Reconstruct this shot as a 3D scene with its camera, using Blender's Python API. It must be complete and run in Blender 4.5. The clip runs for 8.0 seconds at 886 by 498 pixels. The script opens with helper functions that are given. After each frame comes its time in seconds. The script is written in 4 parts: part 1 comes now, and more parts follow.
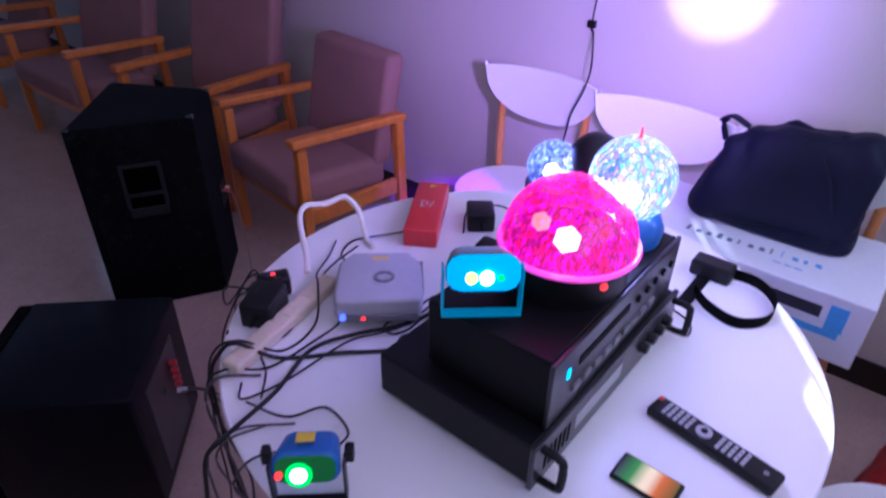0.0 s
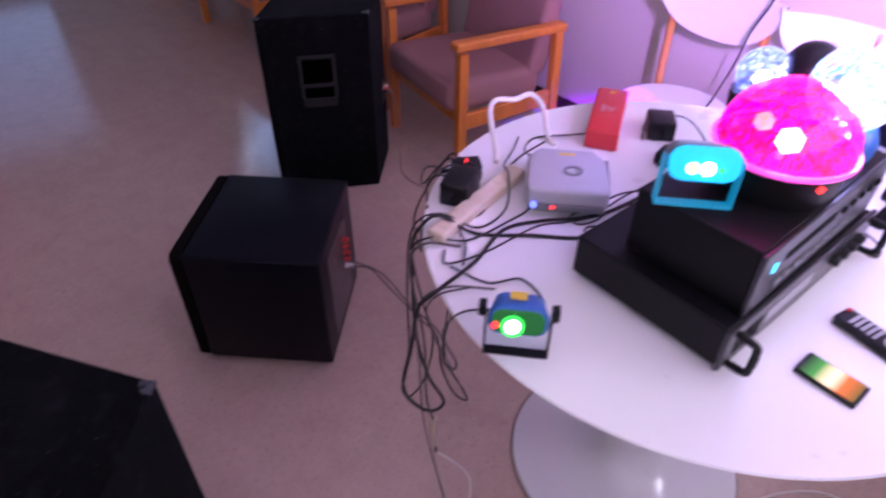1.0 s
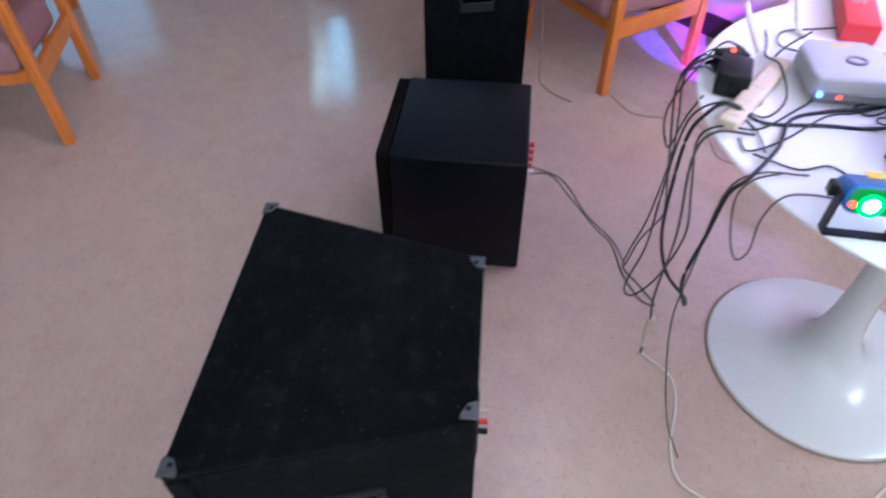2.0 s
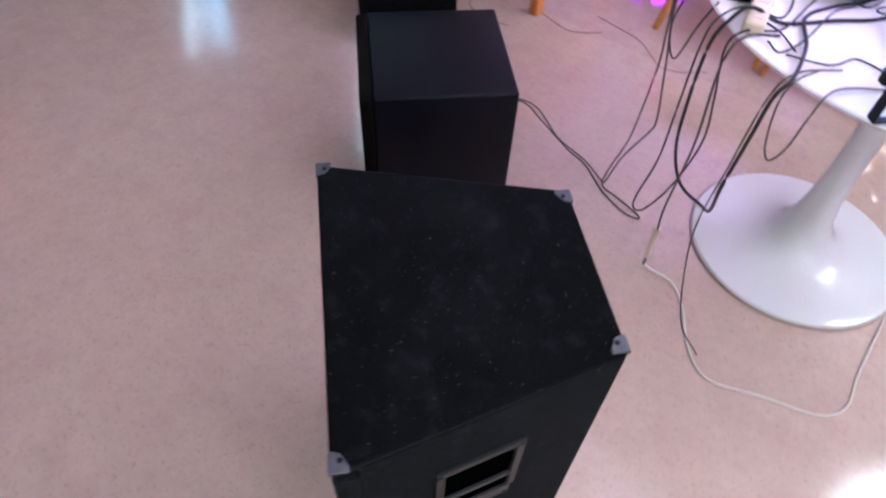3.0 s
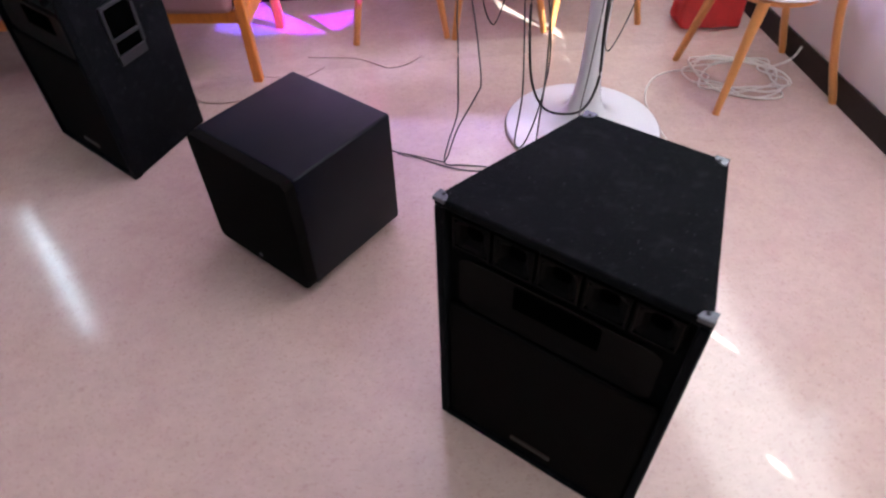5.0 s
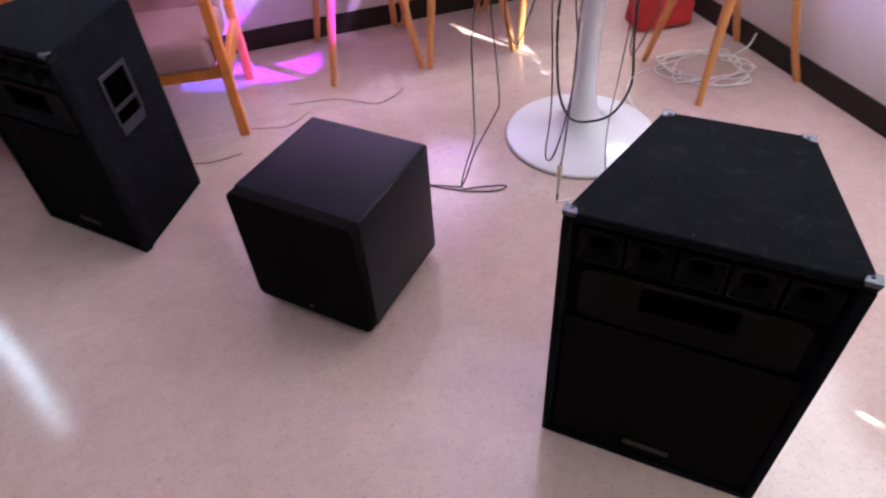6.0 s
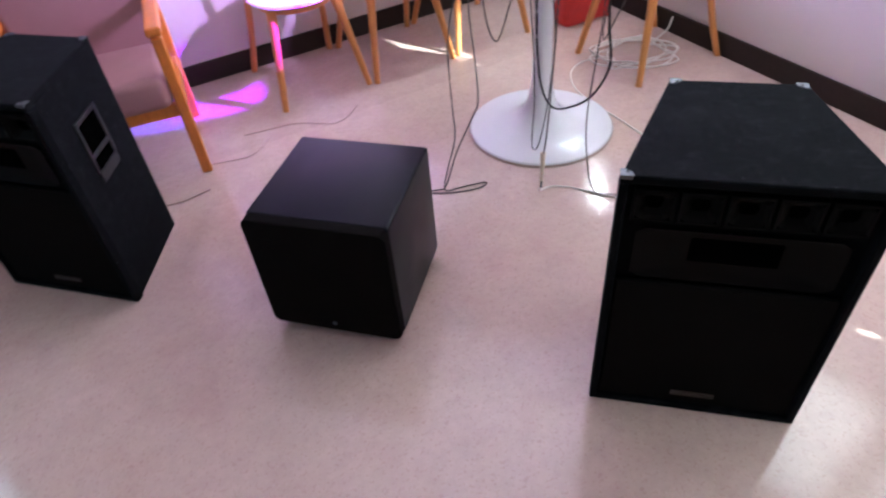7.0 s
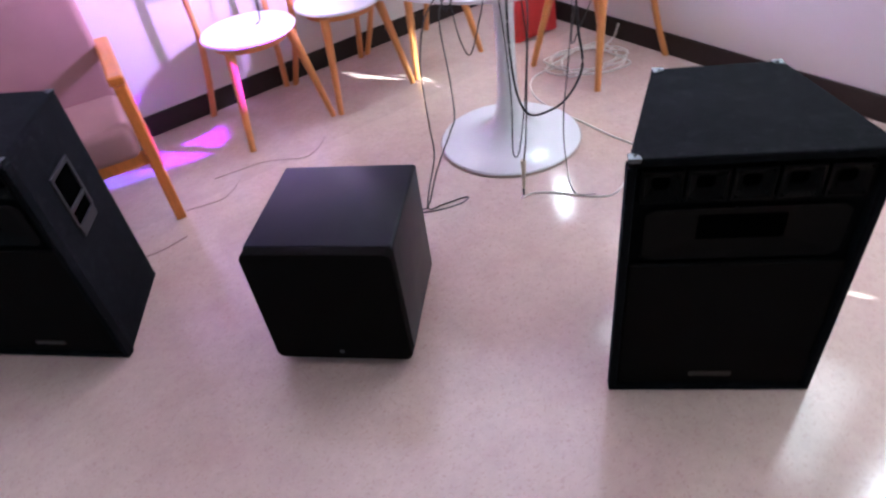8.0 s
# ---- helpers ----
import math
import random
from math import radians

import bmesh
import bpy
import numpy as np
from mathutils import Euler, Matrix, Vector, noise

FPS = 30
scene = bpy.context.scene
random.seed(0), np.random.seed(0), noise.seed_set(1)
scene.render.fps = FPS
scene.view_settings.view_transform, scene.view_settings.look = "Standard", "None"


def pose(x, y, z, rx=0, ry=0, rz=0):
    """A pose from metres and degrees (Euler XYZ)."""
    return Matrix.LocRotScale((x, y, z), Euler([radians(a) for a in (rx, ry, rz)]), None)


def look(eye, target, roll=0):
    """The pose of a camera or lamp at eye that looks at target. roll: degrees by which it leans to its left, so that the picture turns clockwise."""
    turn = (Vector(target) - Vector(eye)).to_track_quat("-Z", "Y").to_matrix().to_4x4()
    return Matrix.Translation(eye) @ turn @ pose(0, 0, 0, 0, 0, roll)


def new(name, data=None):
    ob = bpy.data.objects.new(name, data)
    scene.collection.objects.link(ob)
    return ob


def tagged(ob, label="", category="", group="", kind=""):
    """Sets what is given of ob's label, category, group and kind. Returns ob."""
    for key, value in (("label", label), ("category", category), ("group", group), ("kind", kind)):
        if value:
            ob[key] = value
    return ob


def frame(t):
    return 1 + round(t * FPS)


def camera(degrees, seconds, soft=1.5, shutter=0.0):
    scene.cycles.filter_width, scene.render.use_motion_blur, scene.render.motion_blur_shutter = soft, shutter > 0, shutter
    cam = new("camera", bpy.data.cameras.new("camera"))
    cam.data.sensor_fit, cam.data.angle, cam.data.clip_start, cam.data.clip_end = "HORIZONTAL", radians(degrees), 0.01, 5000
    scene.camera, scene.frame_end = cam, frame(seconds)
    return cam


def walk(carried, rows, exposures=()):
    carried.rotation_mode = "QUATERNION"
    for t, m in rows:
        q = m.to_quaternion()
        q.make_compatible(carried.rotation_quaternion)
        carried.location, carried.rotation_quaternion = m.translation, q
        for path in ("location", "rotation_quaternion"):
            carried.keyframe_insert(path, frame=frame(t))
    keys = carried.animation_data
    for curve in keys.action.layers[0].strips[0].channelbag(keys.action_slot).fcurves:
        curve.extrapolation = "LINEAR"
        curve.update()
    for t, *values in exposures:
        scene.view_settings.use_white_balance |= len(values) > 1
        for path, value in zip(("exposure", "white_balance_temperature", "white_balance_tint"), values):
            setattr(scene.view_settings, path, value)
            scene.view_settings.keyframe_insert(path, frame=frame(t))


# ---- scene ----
cam = camera(69.5, 8.0, soft=2.2, shutter=0.4)
PATH = [
    (0, (0.54, -0.527, 1.487), (-0.346, 0.592, 0.564), 1.17),
    (0.2, (0.529, -0.568, 1.489), (-0.323, 0.544, 0.525), 1.2),
    (0.5, (0.53, -0.617, 1.501), (-0.355, 0.432, 0.498), 1.29),
    (0.7, (0.525, -0.656, 1.497), (-0.442, 0.278, 0.457), -0.01),
    (1, (0.496, -0.717, 1.48), (-0.495, 0.134, 0.392), 0.57),
    (1.2, (0.451, -0.789, 1.461), (-0.557, 0.015, 0.353), -0.51),
    (1.5, (0.377, -0.932, 1.437), (-0.625, -0.155, 0.305), -2.01),
    (1.8, (0.294, -1.049, 1.43), (-0.672, -0.309, 0.242), -2.45),
    (2, (0.246, -1.114, 1.417), (-0.696, -0.389, 0.201), -0.48),
    (2.2, (0.197, -1.158, 1.404), (-0.698, -0.44, 0.149), 1.96),
    (3.3, (-0.065, -1.402, 1.384), (-0.589, -0.493, 0.047), 0.76),
    (3.5, (-0.112, -1.492, 1.388), (-0.561, -0.56, 0.04), -0.47),
    (3.8, (-0.191, -1.597, 1.4), (-0.569, -0.633, 0.051), 0.29),
    (4, (-0.262, -1.618, 1.4), (-0.59, -0.569, 0.103), 1.67),
    (4.2, (-0.324, -1.624, 1.404), (-0.594, -0.54, 0.123), 1.52),
    (4.5, (-0.446, -1.653, 1.417), (-0.571, -0.52, 0.156), 2.57),
    (4.7, (-0.528, -1.668, 1.412), (-0.513, -0.504, 0.174), 2.15),
    (5.8, (-0.932, -1.626, 1.418), (-0.688, -0.439, 0.227), -5.72),
    (6, (-0.991, -1.592, 1.416), (-0.673, -0.405, 0.241), -4.36),
    (6.3, (-1.089, -1.552, 1.421), (-0.626, -0.42, 0.24), -3.94),
    (6.5, (-1.155, -1.543, 1.429), (-0.634, -0.437, 0.248), -5.45),
    (6.8, (-1.253, -1.537, 1.424), (-0.716, -0.395, 0.285), -8.35),
    (7, (-1.288, -1.539, 1.414), (-0.736, -0.415, 0.265), -5.68),
    (7.2, (-1.3, -1.54, 1.406), (-0.8, -0.374, 0.274), -5.58),
    (7.5, (-1.314, -1.538, 1.402), (-0.817, -0.372, 0.269), -5.82),
    (7.8, (-1.361, -1.51, 1.392), (-0.739, -0.374, 0.291), -6.25),
    (8, (-1.409, -1.493, 1.385), (-0.722, -0.391, 0.287), -8.63),
]
EXPOSURES = [(0, 0.33, 4850, 26), (0.5, 0.52, 4900, 30), (1, 1.1, 5650, 33), (1.5, 1.52, 5600, 11), (2, 2.07, 5150, -12), (3.5, 2.28, 5700, 2), (4.5, 2.34, 5800, -2), (6, 2.36, 5650, 4), (6.5, 2.38, 5950, -14), (7, 2.37, 5450, -4), (7.5, 2.37, 5600, -5), (8, 2.42, 5300, -3)]
walk(cam, [(t, look(eye, target, roll)) for t, eye, target, roll in PATH], EXPOSURES)

# ---- world, daylight, lamps ----
sky_world = bpy.data.worlds.new("sky")
scene.world = sky_world
sky_world.use_nodes = True
sky_nt = sky_world.node_tree
sky_tex = sky_nt.nodes.new("ShaderNodeTexSky")
sky_tex.sky_type, sky_tex.sun_disc = "NISHITA", False
sky_tex.sun_elevation, sky_tex.sun_rotation = radians(33), radians(146)
sky_nt.links.new(sky_tex.outputs[0], sky_nt.nodes["Background"].inputs[0])
sky_nt.nodes["Background"].inputs[1].default_value = 0.08


def lamp(name, kind, m, energy, color, **settings):
    data = bpy.data.lights.new(name, kind)
    data.energy, data.color = energy, color
    if kind == "AREA":
        data.shape, data.size, data.size_y = "RECTANGLE", settings["size"], settings["size_y"]
    elif kind == "SUN":
        data.angle = settings["angle"]
    else:
        data.shadow_soft_size = settings.get("radius", 0.02)
        if kind == "SPOT":
            data.spot_size, data.spot_blend = settings["cone"], settings.get("blend", 0.3)
    ob = new(name, data)
    ob.matrix_world = m
    return ob


lamp("sun", "SUN", pose(1.1, -0.4, 1.6, 57, 0, 33.7), 5.0, (1.0, 0.965, 0.93), angle=radians(0.5))
# daylight at the slits and the north window, plus three unseen fill lamps
# unseen ambient fill, added at the far end
lamp("west_fill_light", "AREA", look((-6.9, -1.0, 1.5), (0, -1.0, 0.8)), 0.45, (1.0, 0.93, 0.88), size=3.0, size_y=1.5)
# broad fill before the closed shade, added to brighten table and floor
lamp("east_shade_fill", "AREA", look((1.09, -0.15, 1.56), (0, -0.15, 1.3)), 6.0, (1.0, 0.95, 0.91), size=1.75, size_y=1.06)
# unseen fill behind the camera, added for north wall and far floor
lamp("south_east_fill", "AREA", look((1.09, -2.35, 1.56), (0, -1.6, 1.0)), 7.2, (1.0, 0.95, 0.91), size=0.9, size_y=1.06)
lamp("east_slit_light", "AREA", look((1.13, 0.96, 1.56), (0, 0.96, 1.4)), 4.8, (1.0, 0.98, 0.96), size=0.06, size_y=1.06)
lamp("east_far_slit_light", "AREA", look((1.13, -1.32, 1.56), (0, -1.25, 1.0)), 1.4, (1.0, 0.96, 0.92), size=0.05, size_y=1.06)
lamp("north_slit_light", "AREA", look((-2.95, 1.56, 1.77), (-2.95, 0, 1.5)), 0.75, (0.78, 0.92, 1.0), size=0.075, size_y=1.14)
lamp("north_far_slit_light", "AREA", look((-5.2, 1.56, 1.85), (-5.2, 0, 1.4)), 0.8, (0.66, 0.86, 1.0), size=0.12, size_y=1.0)
lamp("north_window_light", "AREA", look((-4.8, 1.56, 1.65), (-4.8, 0, 1.3)), 1.2, (0.4, 0.7, 1.0), size=0.46, size_y=0.86)
# the party lamps on the table
lamp("crystal_dome_glow", "POINT", pose(0.200, 0.195, 1.07), 1.5, (1.0, 0.05, 0.5), radius=0.05)
lamp("crystal_ball_glow", "POINT", pose(0.225, 0.36, 1.085), 5.2, (0.66, 0.54, 1.0), radius=0.066)
lamp("crystal_ball_beam", "SPOT", look((0.216, 0.37, 1.2), (-0.45, 1.5, 1.0)), 52, (0.72, 0.38, 1.0), cone=radians(82), blend=0.9, radius=0.04)
# unseen upward beam, added so ceiling bounce brightens the table
lamp("dome_ceiling_beam", "SPOT", look((0.2, 0.19, 1.12), (0.15, 0.1, 2.6)), 30, (1.0, 0.72, 0.96), cone=radians(125), blend=0.8, radius=0.05)
lamp("small_ball_glow", "POINT", pose(0.069, 0.372, 1.035), 1.7, (0.35, 0.35, 1.0), radius=0.03)
lamp("wall_beam", "SPOT", look((0.216, 0.39, 1.16), (-0.07, 1.53, 1.13)), 58, (1.0, 0.85, 0.95), cone=radians(17), blend=0.5)
lamp("floor_beam", "SPOT", look((0.18, 0.37, 1.24), (-1.02, 1.41, 0.0)), 210, (0.34, 0.0, 1.0), cone=radians(14), blend=0.4, radius=0.012)
lamp("floor_beam_far", "SPOT", look((0.18, 0.37, 1.24), (-1.26, 1.37, 0.0)), 170, (0.08, 0.05, 1.0), cone=radians(9.5), blend=0.3, radius=0.012)
lamp("green_beam", "SPOT", look((0.088, -0.252, 0.83), (0.12, -0.6, 0.95)), 0.14, (0.1, 1.0, 0.15), cone=radians(120), blend=0.8)

# ---- materials ----


def material(name, color, rough=0.5, metal=0.0, vary=0.12, scale=8.0, grain=120.0, bump=0.1, stretch=(1, 1, 1), spec=0.5, coat=0.0, random_tone=0.0, emit=None, power=0.0):
    """Principled surface whose tone varies at two scales, with a fine relief."""
    mat = bpy.data.materials.new(name)
    mat.use_nodes = True
    nt = mat.node_tree
    n, link = nt.nodes, nt.links.new
    b = n["Principled BSDF"]
    b.inputs["Metallic"].default_value = metal
    b.inputs["Specular IOR Level"].default_value = spec
    b.inputs["Coat Weight"].default_value = coat
    b.inputs["Coat Roughness"].default_value = 0.12
    co = n.new("ShaderNodeTexCoord")
    mp = n.new("ShaderNodeMapping")
    mp.inputs["Scale"].default_value = stretch
    link(co.outputs["Object"], mp.inputs["Vector"])
    big, fine = n.new("ShaderNodeTexNoise"), n.new("ShaderNodeTexNoise")
    big.inputs["Scale"].default_value, fine.inputs["Scale"].default_value = scale, grain
    big.inputs["Detail"].default_value, fine.inputs["Detail"].default_value = 4, 3
    for t in (big, fine):
        link(mp.outputs[0], t.inputs["Vector"])
    add = n.new("ShaderNodeMath")
    add.operation = "ADD"
    link(big.outputs["Fac"], add.inputs[0])
    link(fine.outputs["Fac"], add.inputs[1])
    ramp = n.new("ShaderNodeMapRange")
    ramp.inputs["From Min"].default_value, ramp.inputs["From Max"].default_value = 0.6, 1.4
    ramp.inputs["To Min"].default_value, ramp.inputs["To Max"].default_value = 1 - vary, 1 + vary
    link(add.outputs[0], ramp.inputs["Value"])
    tone = ramp.outputs[0]
    if random_tone:
        info, rr, mul = n.new("ShaderNodeObjectInfo"), n.new("ShaderNodeMapRange"), n.new("ShaderNodeMath")
        rr.inputs["To Min"].default_value, rr.inputs["To Max"].default_value = 1 - random_tone, 1 + random_tone
        mul.operation = "MULTIPLY"
        link(info.outputs["Random"], rr.inputs["Value"])
        link(rr.outputs[0], mul.inputs[0])
        link(tone, mul.inputs[1])
        tone = mul.outputs[0]
    vm = n.new("ShaderNodeVectorMath")
    vm.operation = "SCALE"
    vm.inputs[0].default_value = color
    link(tone, vm.inputs["Scale"])
    link(vm.outputs[0], b.inputs["Base Color"])
    rm = n.new("ShaderNodeMapRange")
    rm.inputs["To Min"].default_value, rm.inputs["To Max"].default_value = max(rough - min(0.08, 1.6 * vary), 0.02), min(rough + min(0.08, 1.6 * vary), 1)
    link(big.outputs["Fac"], rm.inputs["Value"])
    link(rm.outputs[0], b.inputs["Roughness"])
    if bump:
        bp = n.new("ShaderNodeBump")
        bp.inputs["Strength"].default_value, bp.inputs["Distance"].default_value = bump, 0.002
        link(fine.outputs["Fac"], bp.inputs["Height"])
        link(bp.outputs[0], b.inputs["Normal"])
    if emit:
        b.inputs["Emission Color"].default_value, b.inputs["Emission Strength"].default_value = (*emit, 1), power
    return mat


def floor_material(name, tone):
    """Waxed beige sheet vinyl with tan, pink and dark flecks."""
    mat = material(name, tuple(c * tone for c in (0.575, 0.436, 0.368)), rough=0.14, vary=0.085, scale=13, grain=42, bump=0.02, coat=0.35)
    nt = mat.node_tree
    n, link = nt.nodes, nt.links.new
    b = n["Principled BSDF"]
    base = b.inputs["Base Color"].links[0].from_socket
    co = n.new("ShaderNodeTexCoord")
    last = base
    for scale, low, high, color in ((95, 0.57, 0.70, (0.34, 0.18, 0.13)), (48, 0.63, 0.74, (0.36, 0.20, 0.16)), (8, 0.50, 0.72, (0.47, 0.31, 0.265)), (140, 0.64, 0.72, (0.70, 0.58, 0.52)), (1.6, 0.45, 0.7, (0.50, 0.37, 0.34))):
        t, r, m = n.new("ShaderNodeTexNoise"), n.new("ShaderNodeMapRange"), n.new("ShaderNodeMix")
        t.inputs["Scale"].default_value, t.inputs["Detail"].default_value = scale, 2
        r.inputs["From Min"].default_value, r.inputs["From Max"].default_value = low, high
        r.inputs["To Max"].default_value = 0.27
        m.data_type = "RGBA"
        link(co.outputs["Object"], t.inputs["Vector"])
        link(t.outputs["Fac"], r.inputs["Value"])
        link(r.outputs[0], m.inputs[0])
        link(last, m.inputs[6])
        m.inputs[7].default_value = (*[c * tone for c in color], 1)
        last = m.outputs[2]
    link(last, b.inputs["Base Color"])
    return mat


M = {
    "wall": material("cream wall paint", (0.62, 0.56, 0.53), 0.6, vary=0.05, scale=1.5, grain=260, bump=0.12),
    "ceiling": material("white ceiling tile", (0.75, 0.74, 0.72), 0.8, vary=0.05, scale=3, grain=90, bump=0.3),
    "baseboard": material("dark brown vinyl base", (0.030, 0.020, 0.016), 0.6, vary=0.2, scale=6, grain=60, spec=0.2),
    "seam": material("vinyl seam", (0.36, 0.27, 0.23), 0.5),
    "wood": material("oak finish", (0.62, 0.195, 0.034), 0.38, vary=0.22, scale=5, grain=42, bump=0.12, stretch=(6, 6, 0.8), random_tone=0.08),
    "beech": material("beech", (0.62, 0.265, 0.08), 0.4, vary=0.16, scale=5, grain=40, bump=0.1, stretch=(6, 6, 0.8), random_tone=0.06),
    "fabric": material("mauve upholstery", (0.31, 0.155, 0.155), 0.75, vary=0.12, scale=9, grain=420, bump=0.45),
    "white_shell": material("white moulded plastic", (0.78, 0.78, 0.78), 0.3, vary=0.03, scale=4, bump=0.02),
    "table_top": material("white laminate", (0.85, 0.84, 0.85), 0.28, vary=0.012, scale=5, grain=200, bump=0.02),
    "enamel": material("white enamelled metal", (0.78, 0.78, 0.80), 0.22, vary=0.03, scale=4, bump=0.01, coat=0.4),
    "rubber": material("black rubber", (0.006, 0.006, 0.0065), 0.7, vary=0.15, scale=20, spec=0.1),
    "carpet": material("black speaker carpet", (0.0022, 0.0025, 0.0031), 0.95, vary=0.6, scale=26, grain=620, bump=0.6, spec=0.07),
    "vinyl": material("black vinyl wrap", (0.0020, 0.0025, 0.0066), 0.38, vary=0.3, scale=9, grain=500, bump=0.2, spec=0.15),
    "grille": material("black grille cloth", (0.0060, 0.0053, 0.0048), 0.9, vary=0.4, scale=10, grain=700, bump=0.6, spec=0.03),
    "plastic": material("black plastic", (0.007, 0.007, 0.008), 0.38, vary=0.2, scale=14, bump=0.06, spec=0.3),
    "horn": material("black horn flare", (0.0034, 0.0030, 0.0027), 0.6, vary=0.3, scale=14, bump=0.05, spec=0.06),
    "steel": material("worn zinc steel", (0.105, 0.112, 0.122), 0.44, metal=0.8, vary=0.25, scale=40, bump=0.15),
    "handle_grey": material("grey handle plate", (0.0085, 0.0088, 0.010), 0.5, metal=0.3, vary=0.25, scale=20, bump=0.1),
    "black_metal": material("black painted steel", (0.005, 0.005, 0.0065), 0.46, vary=0.2, scale=10, grain=300, bump=0.12, spec=0.22),
    "panel": material("dark brushed panel", (0.07, 0.07, 0.08), 0.3, metal=0.75, vary=0.2, scale=12, stretch=(1, 30, 1), bump=0.05),
    "label_gold": material("dull bronze badge", (0.035, 0.024, 0.018), 0.5, metal=0.3, bump=0),
    "red": material("red plastic", (0.62, 0.035, 0.04), 0.35, vary=0.1, bump=0.05),
    "red_cloth": material("red nylon", (0.55, 0.03, 0.03), 0.6, vary=0.25, scale=14, grain=300, bump=0.4),
    "grey": material("silver grey plastic", (0.42, 0.42, 0.45), 0.42, vary=0.06, scale=8, bump=0.05),
    "grey_dark": material("slot grey plastic", (0.20, 0.20, 0.22), 0.5, bump=0.05),
    "cream": material("cream plastic", (0.62, 0.52, 0.40), 0.45, vary=0.06, scale=14, bump=0.04),
    "white_cable": material("white cable jacket", (0.72, 0.68, 0.62), 0.45, vary=0.06),
    "black_cable": material("black cable jacket", (0.008, 0.0075, 0.008), 0.45, vary=0.2, scale=30),
    "tan_cable": material("faded tan cord", (0.30, 0.20, 0.17), 0.6, vary=0.2, scale=30),
    "grey_cable": material("grey cable jacket", (0.075, 0.065, 0.065), 0.5, vary=0.2, scale=30),
    "yellow": material("yellow sticker", (0.75, 0.50, 0.04), 0.5, bump=0),
    "blue_shell": material("blue plastic shell", (0.03, 0.14, 0.45), 0.3, vary=0.1, bump=0.03),
    "cyan_shell": material("cyan lit plastic shell", (0.02, 0.42, 0.62), 0.3, vary=0.1, bump=0.03, emit=(0.0, 0.46, 0.85), power=0.55),
    # yoke steel; emission stands in for the cyan lamp's light on it
    "teal": material("steel with painted teal glow", (0.02, 0.2, 0.26), 0.4, vary=0.1, bump=0.03, emit=(0.0, 0.3, 0.45), power=0.25),
    # near-black colour that paints the shade of deep recesses
    "cavity_shade": material("painted cavity shade", (0.0008, 0.0008, 0.0008), 1.0, bump=0, spec=0.0),
    "teal_shell": material("grey green plastic shell", (0.10, 0.22, 0.22), 0.35, vary=0.12, bump=0.04),
    "clear_white": material("white lamp cover", (0.7, 0.68, 0.6), 0.35, bump=0.02),
    "nylon": material("black nylon bag", (0.005, 0.0065, 0.021), 0.6, vary=0.3, scale=7, grain=380, bump=0.5, spec=0.2),
    "carton": material("white printed carton", (0.70, 0.72, 0.76), 0.5, vary=0.04, scale=6, grain=80, bump=0.06),
    "print_dark": material("dark printed ink", (0.02, 0.025, 0.04), 0.5, bump=0),
    "print_grey": material("grey printed ink", (0.12, 0.16, 0.24), 0.5, bump=0),
    "print_blue": material("blue printed ink", (0.10, 0.38, 0.72), 0.5, bump=0),
    "shade": material("window shade fabric", (0.5, 0.48, 0.44), 0.8, vary=0.06, scale=20, grain=300, bump=0.3),
    "led_white": material("white led", (1, 1, 1), 0.4, bump=0, emit=(1, 0.95, 0.9), power=7.56),
    "led_amber": material("amber led", (1, 0.6, 0.2), 0.4, bump=0, emit=(1, 0.55, 0.12), power=1.51),
    "led_green": material("green led", (0.2, 1, 0.3), 0.4, bump=0, emit=(0.35, 1.0, 0.35), power=10.08),
    "led_green_glow": material("green lit lens", (0.02, 0.4, 0.03), 0.3, bump=0, emit=(0.02, 0.9, 0.05), power=0.94),
    "led_green_dim": material("dim green lens", (0.02, 0.07, 0.03), 0.25, bump=0, emit=(0.02, 0.5, 0.05), power=0.10),
    "led_red": material("red led", (1, 0.05, 0.03), 0.4, bump=0, emit=(1, 0.03, 0.02), power=1.51),
    "led_cyan": material("cyan led", (0.1, 0.8, 1), 0.4, bump=0, emit=(0.05, 0.75, 1), power=1.01),
    "led_blue": material("blue led", (0.1, 0.2, 1), 0.4, bump=0, emit=(0.15, 0.2, 1), power=1.26),
}
FLOOR = {"middle": floor_material("waxed vinyl, middle sheet", 1.0), "far": floor_material("waxed vinyl, far sheet", 0.93)}


def add_specks(mat, color, *layers):
    """Lint and scuffs: light specks over a dark surface. layers: (scale, from, to, share)."""
    nt = mat.node_tree
    n, link = nt.nodes, nt.links.new
    b = n["Principled BSDF"]
    last = b.inputs["Base Color"].links[0].from_socket
    co = n.new("ShaderNodeTexCoord")
    for scale, low, high, share in layers:
        t, r, m = n.new("ShaderNodeTexNoise"), n.new("ShaderNodeMapRange"), n.new("ShaderNodeMix")
        t.inputs["Scale"].default_value, t.inputs["Detail"].default_value = scale, 3
        r.inputs["From Min"].default_value, r.inputs["From Max"].default_value, r.inputs["To Max"].default_value = low, high, share
        m.data_type = "RGBA"
        link(co.outputs["Object"], t.inputs["Vector"])
        link(t.outputs["Fac"], r.inputs["Value"])
        link(r.outputs[0], m.inputs[0])
        link(last, m.inputs[6])
        m.inputs[7].default_value = (*color, 1)
        last = m.outputs[2]
    link(last, b.inputs["Base Color"])


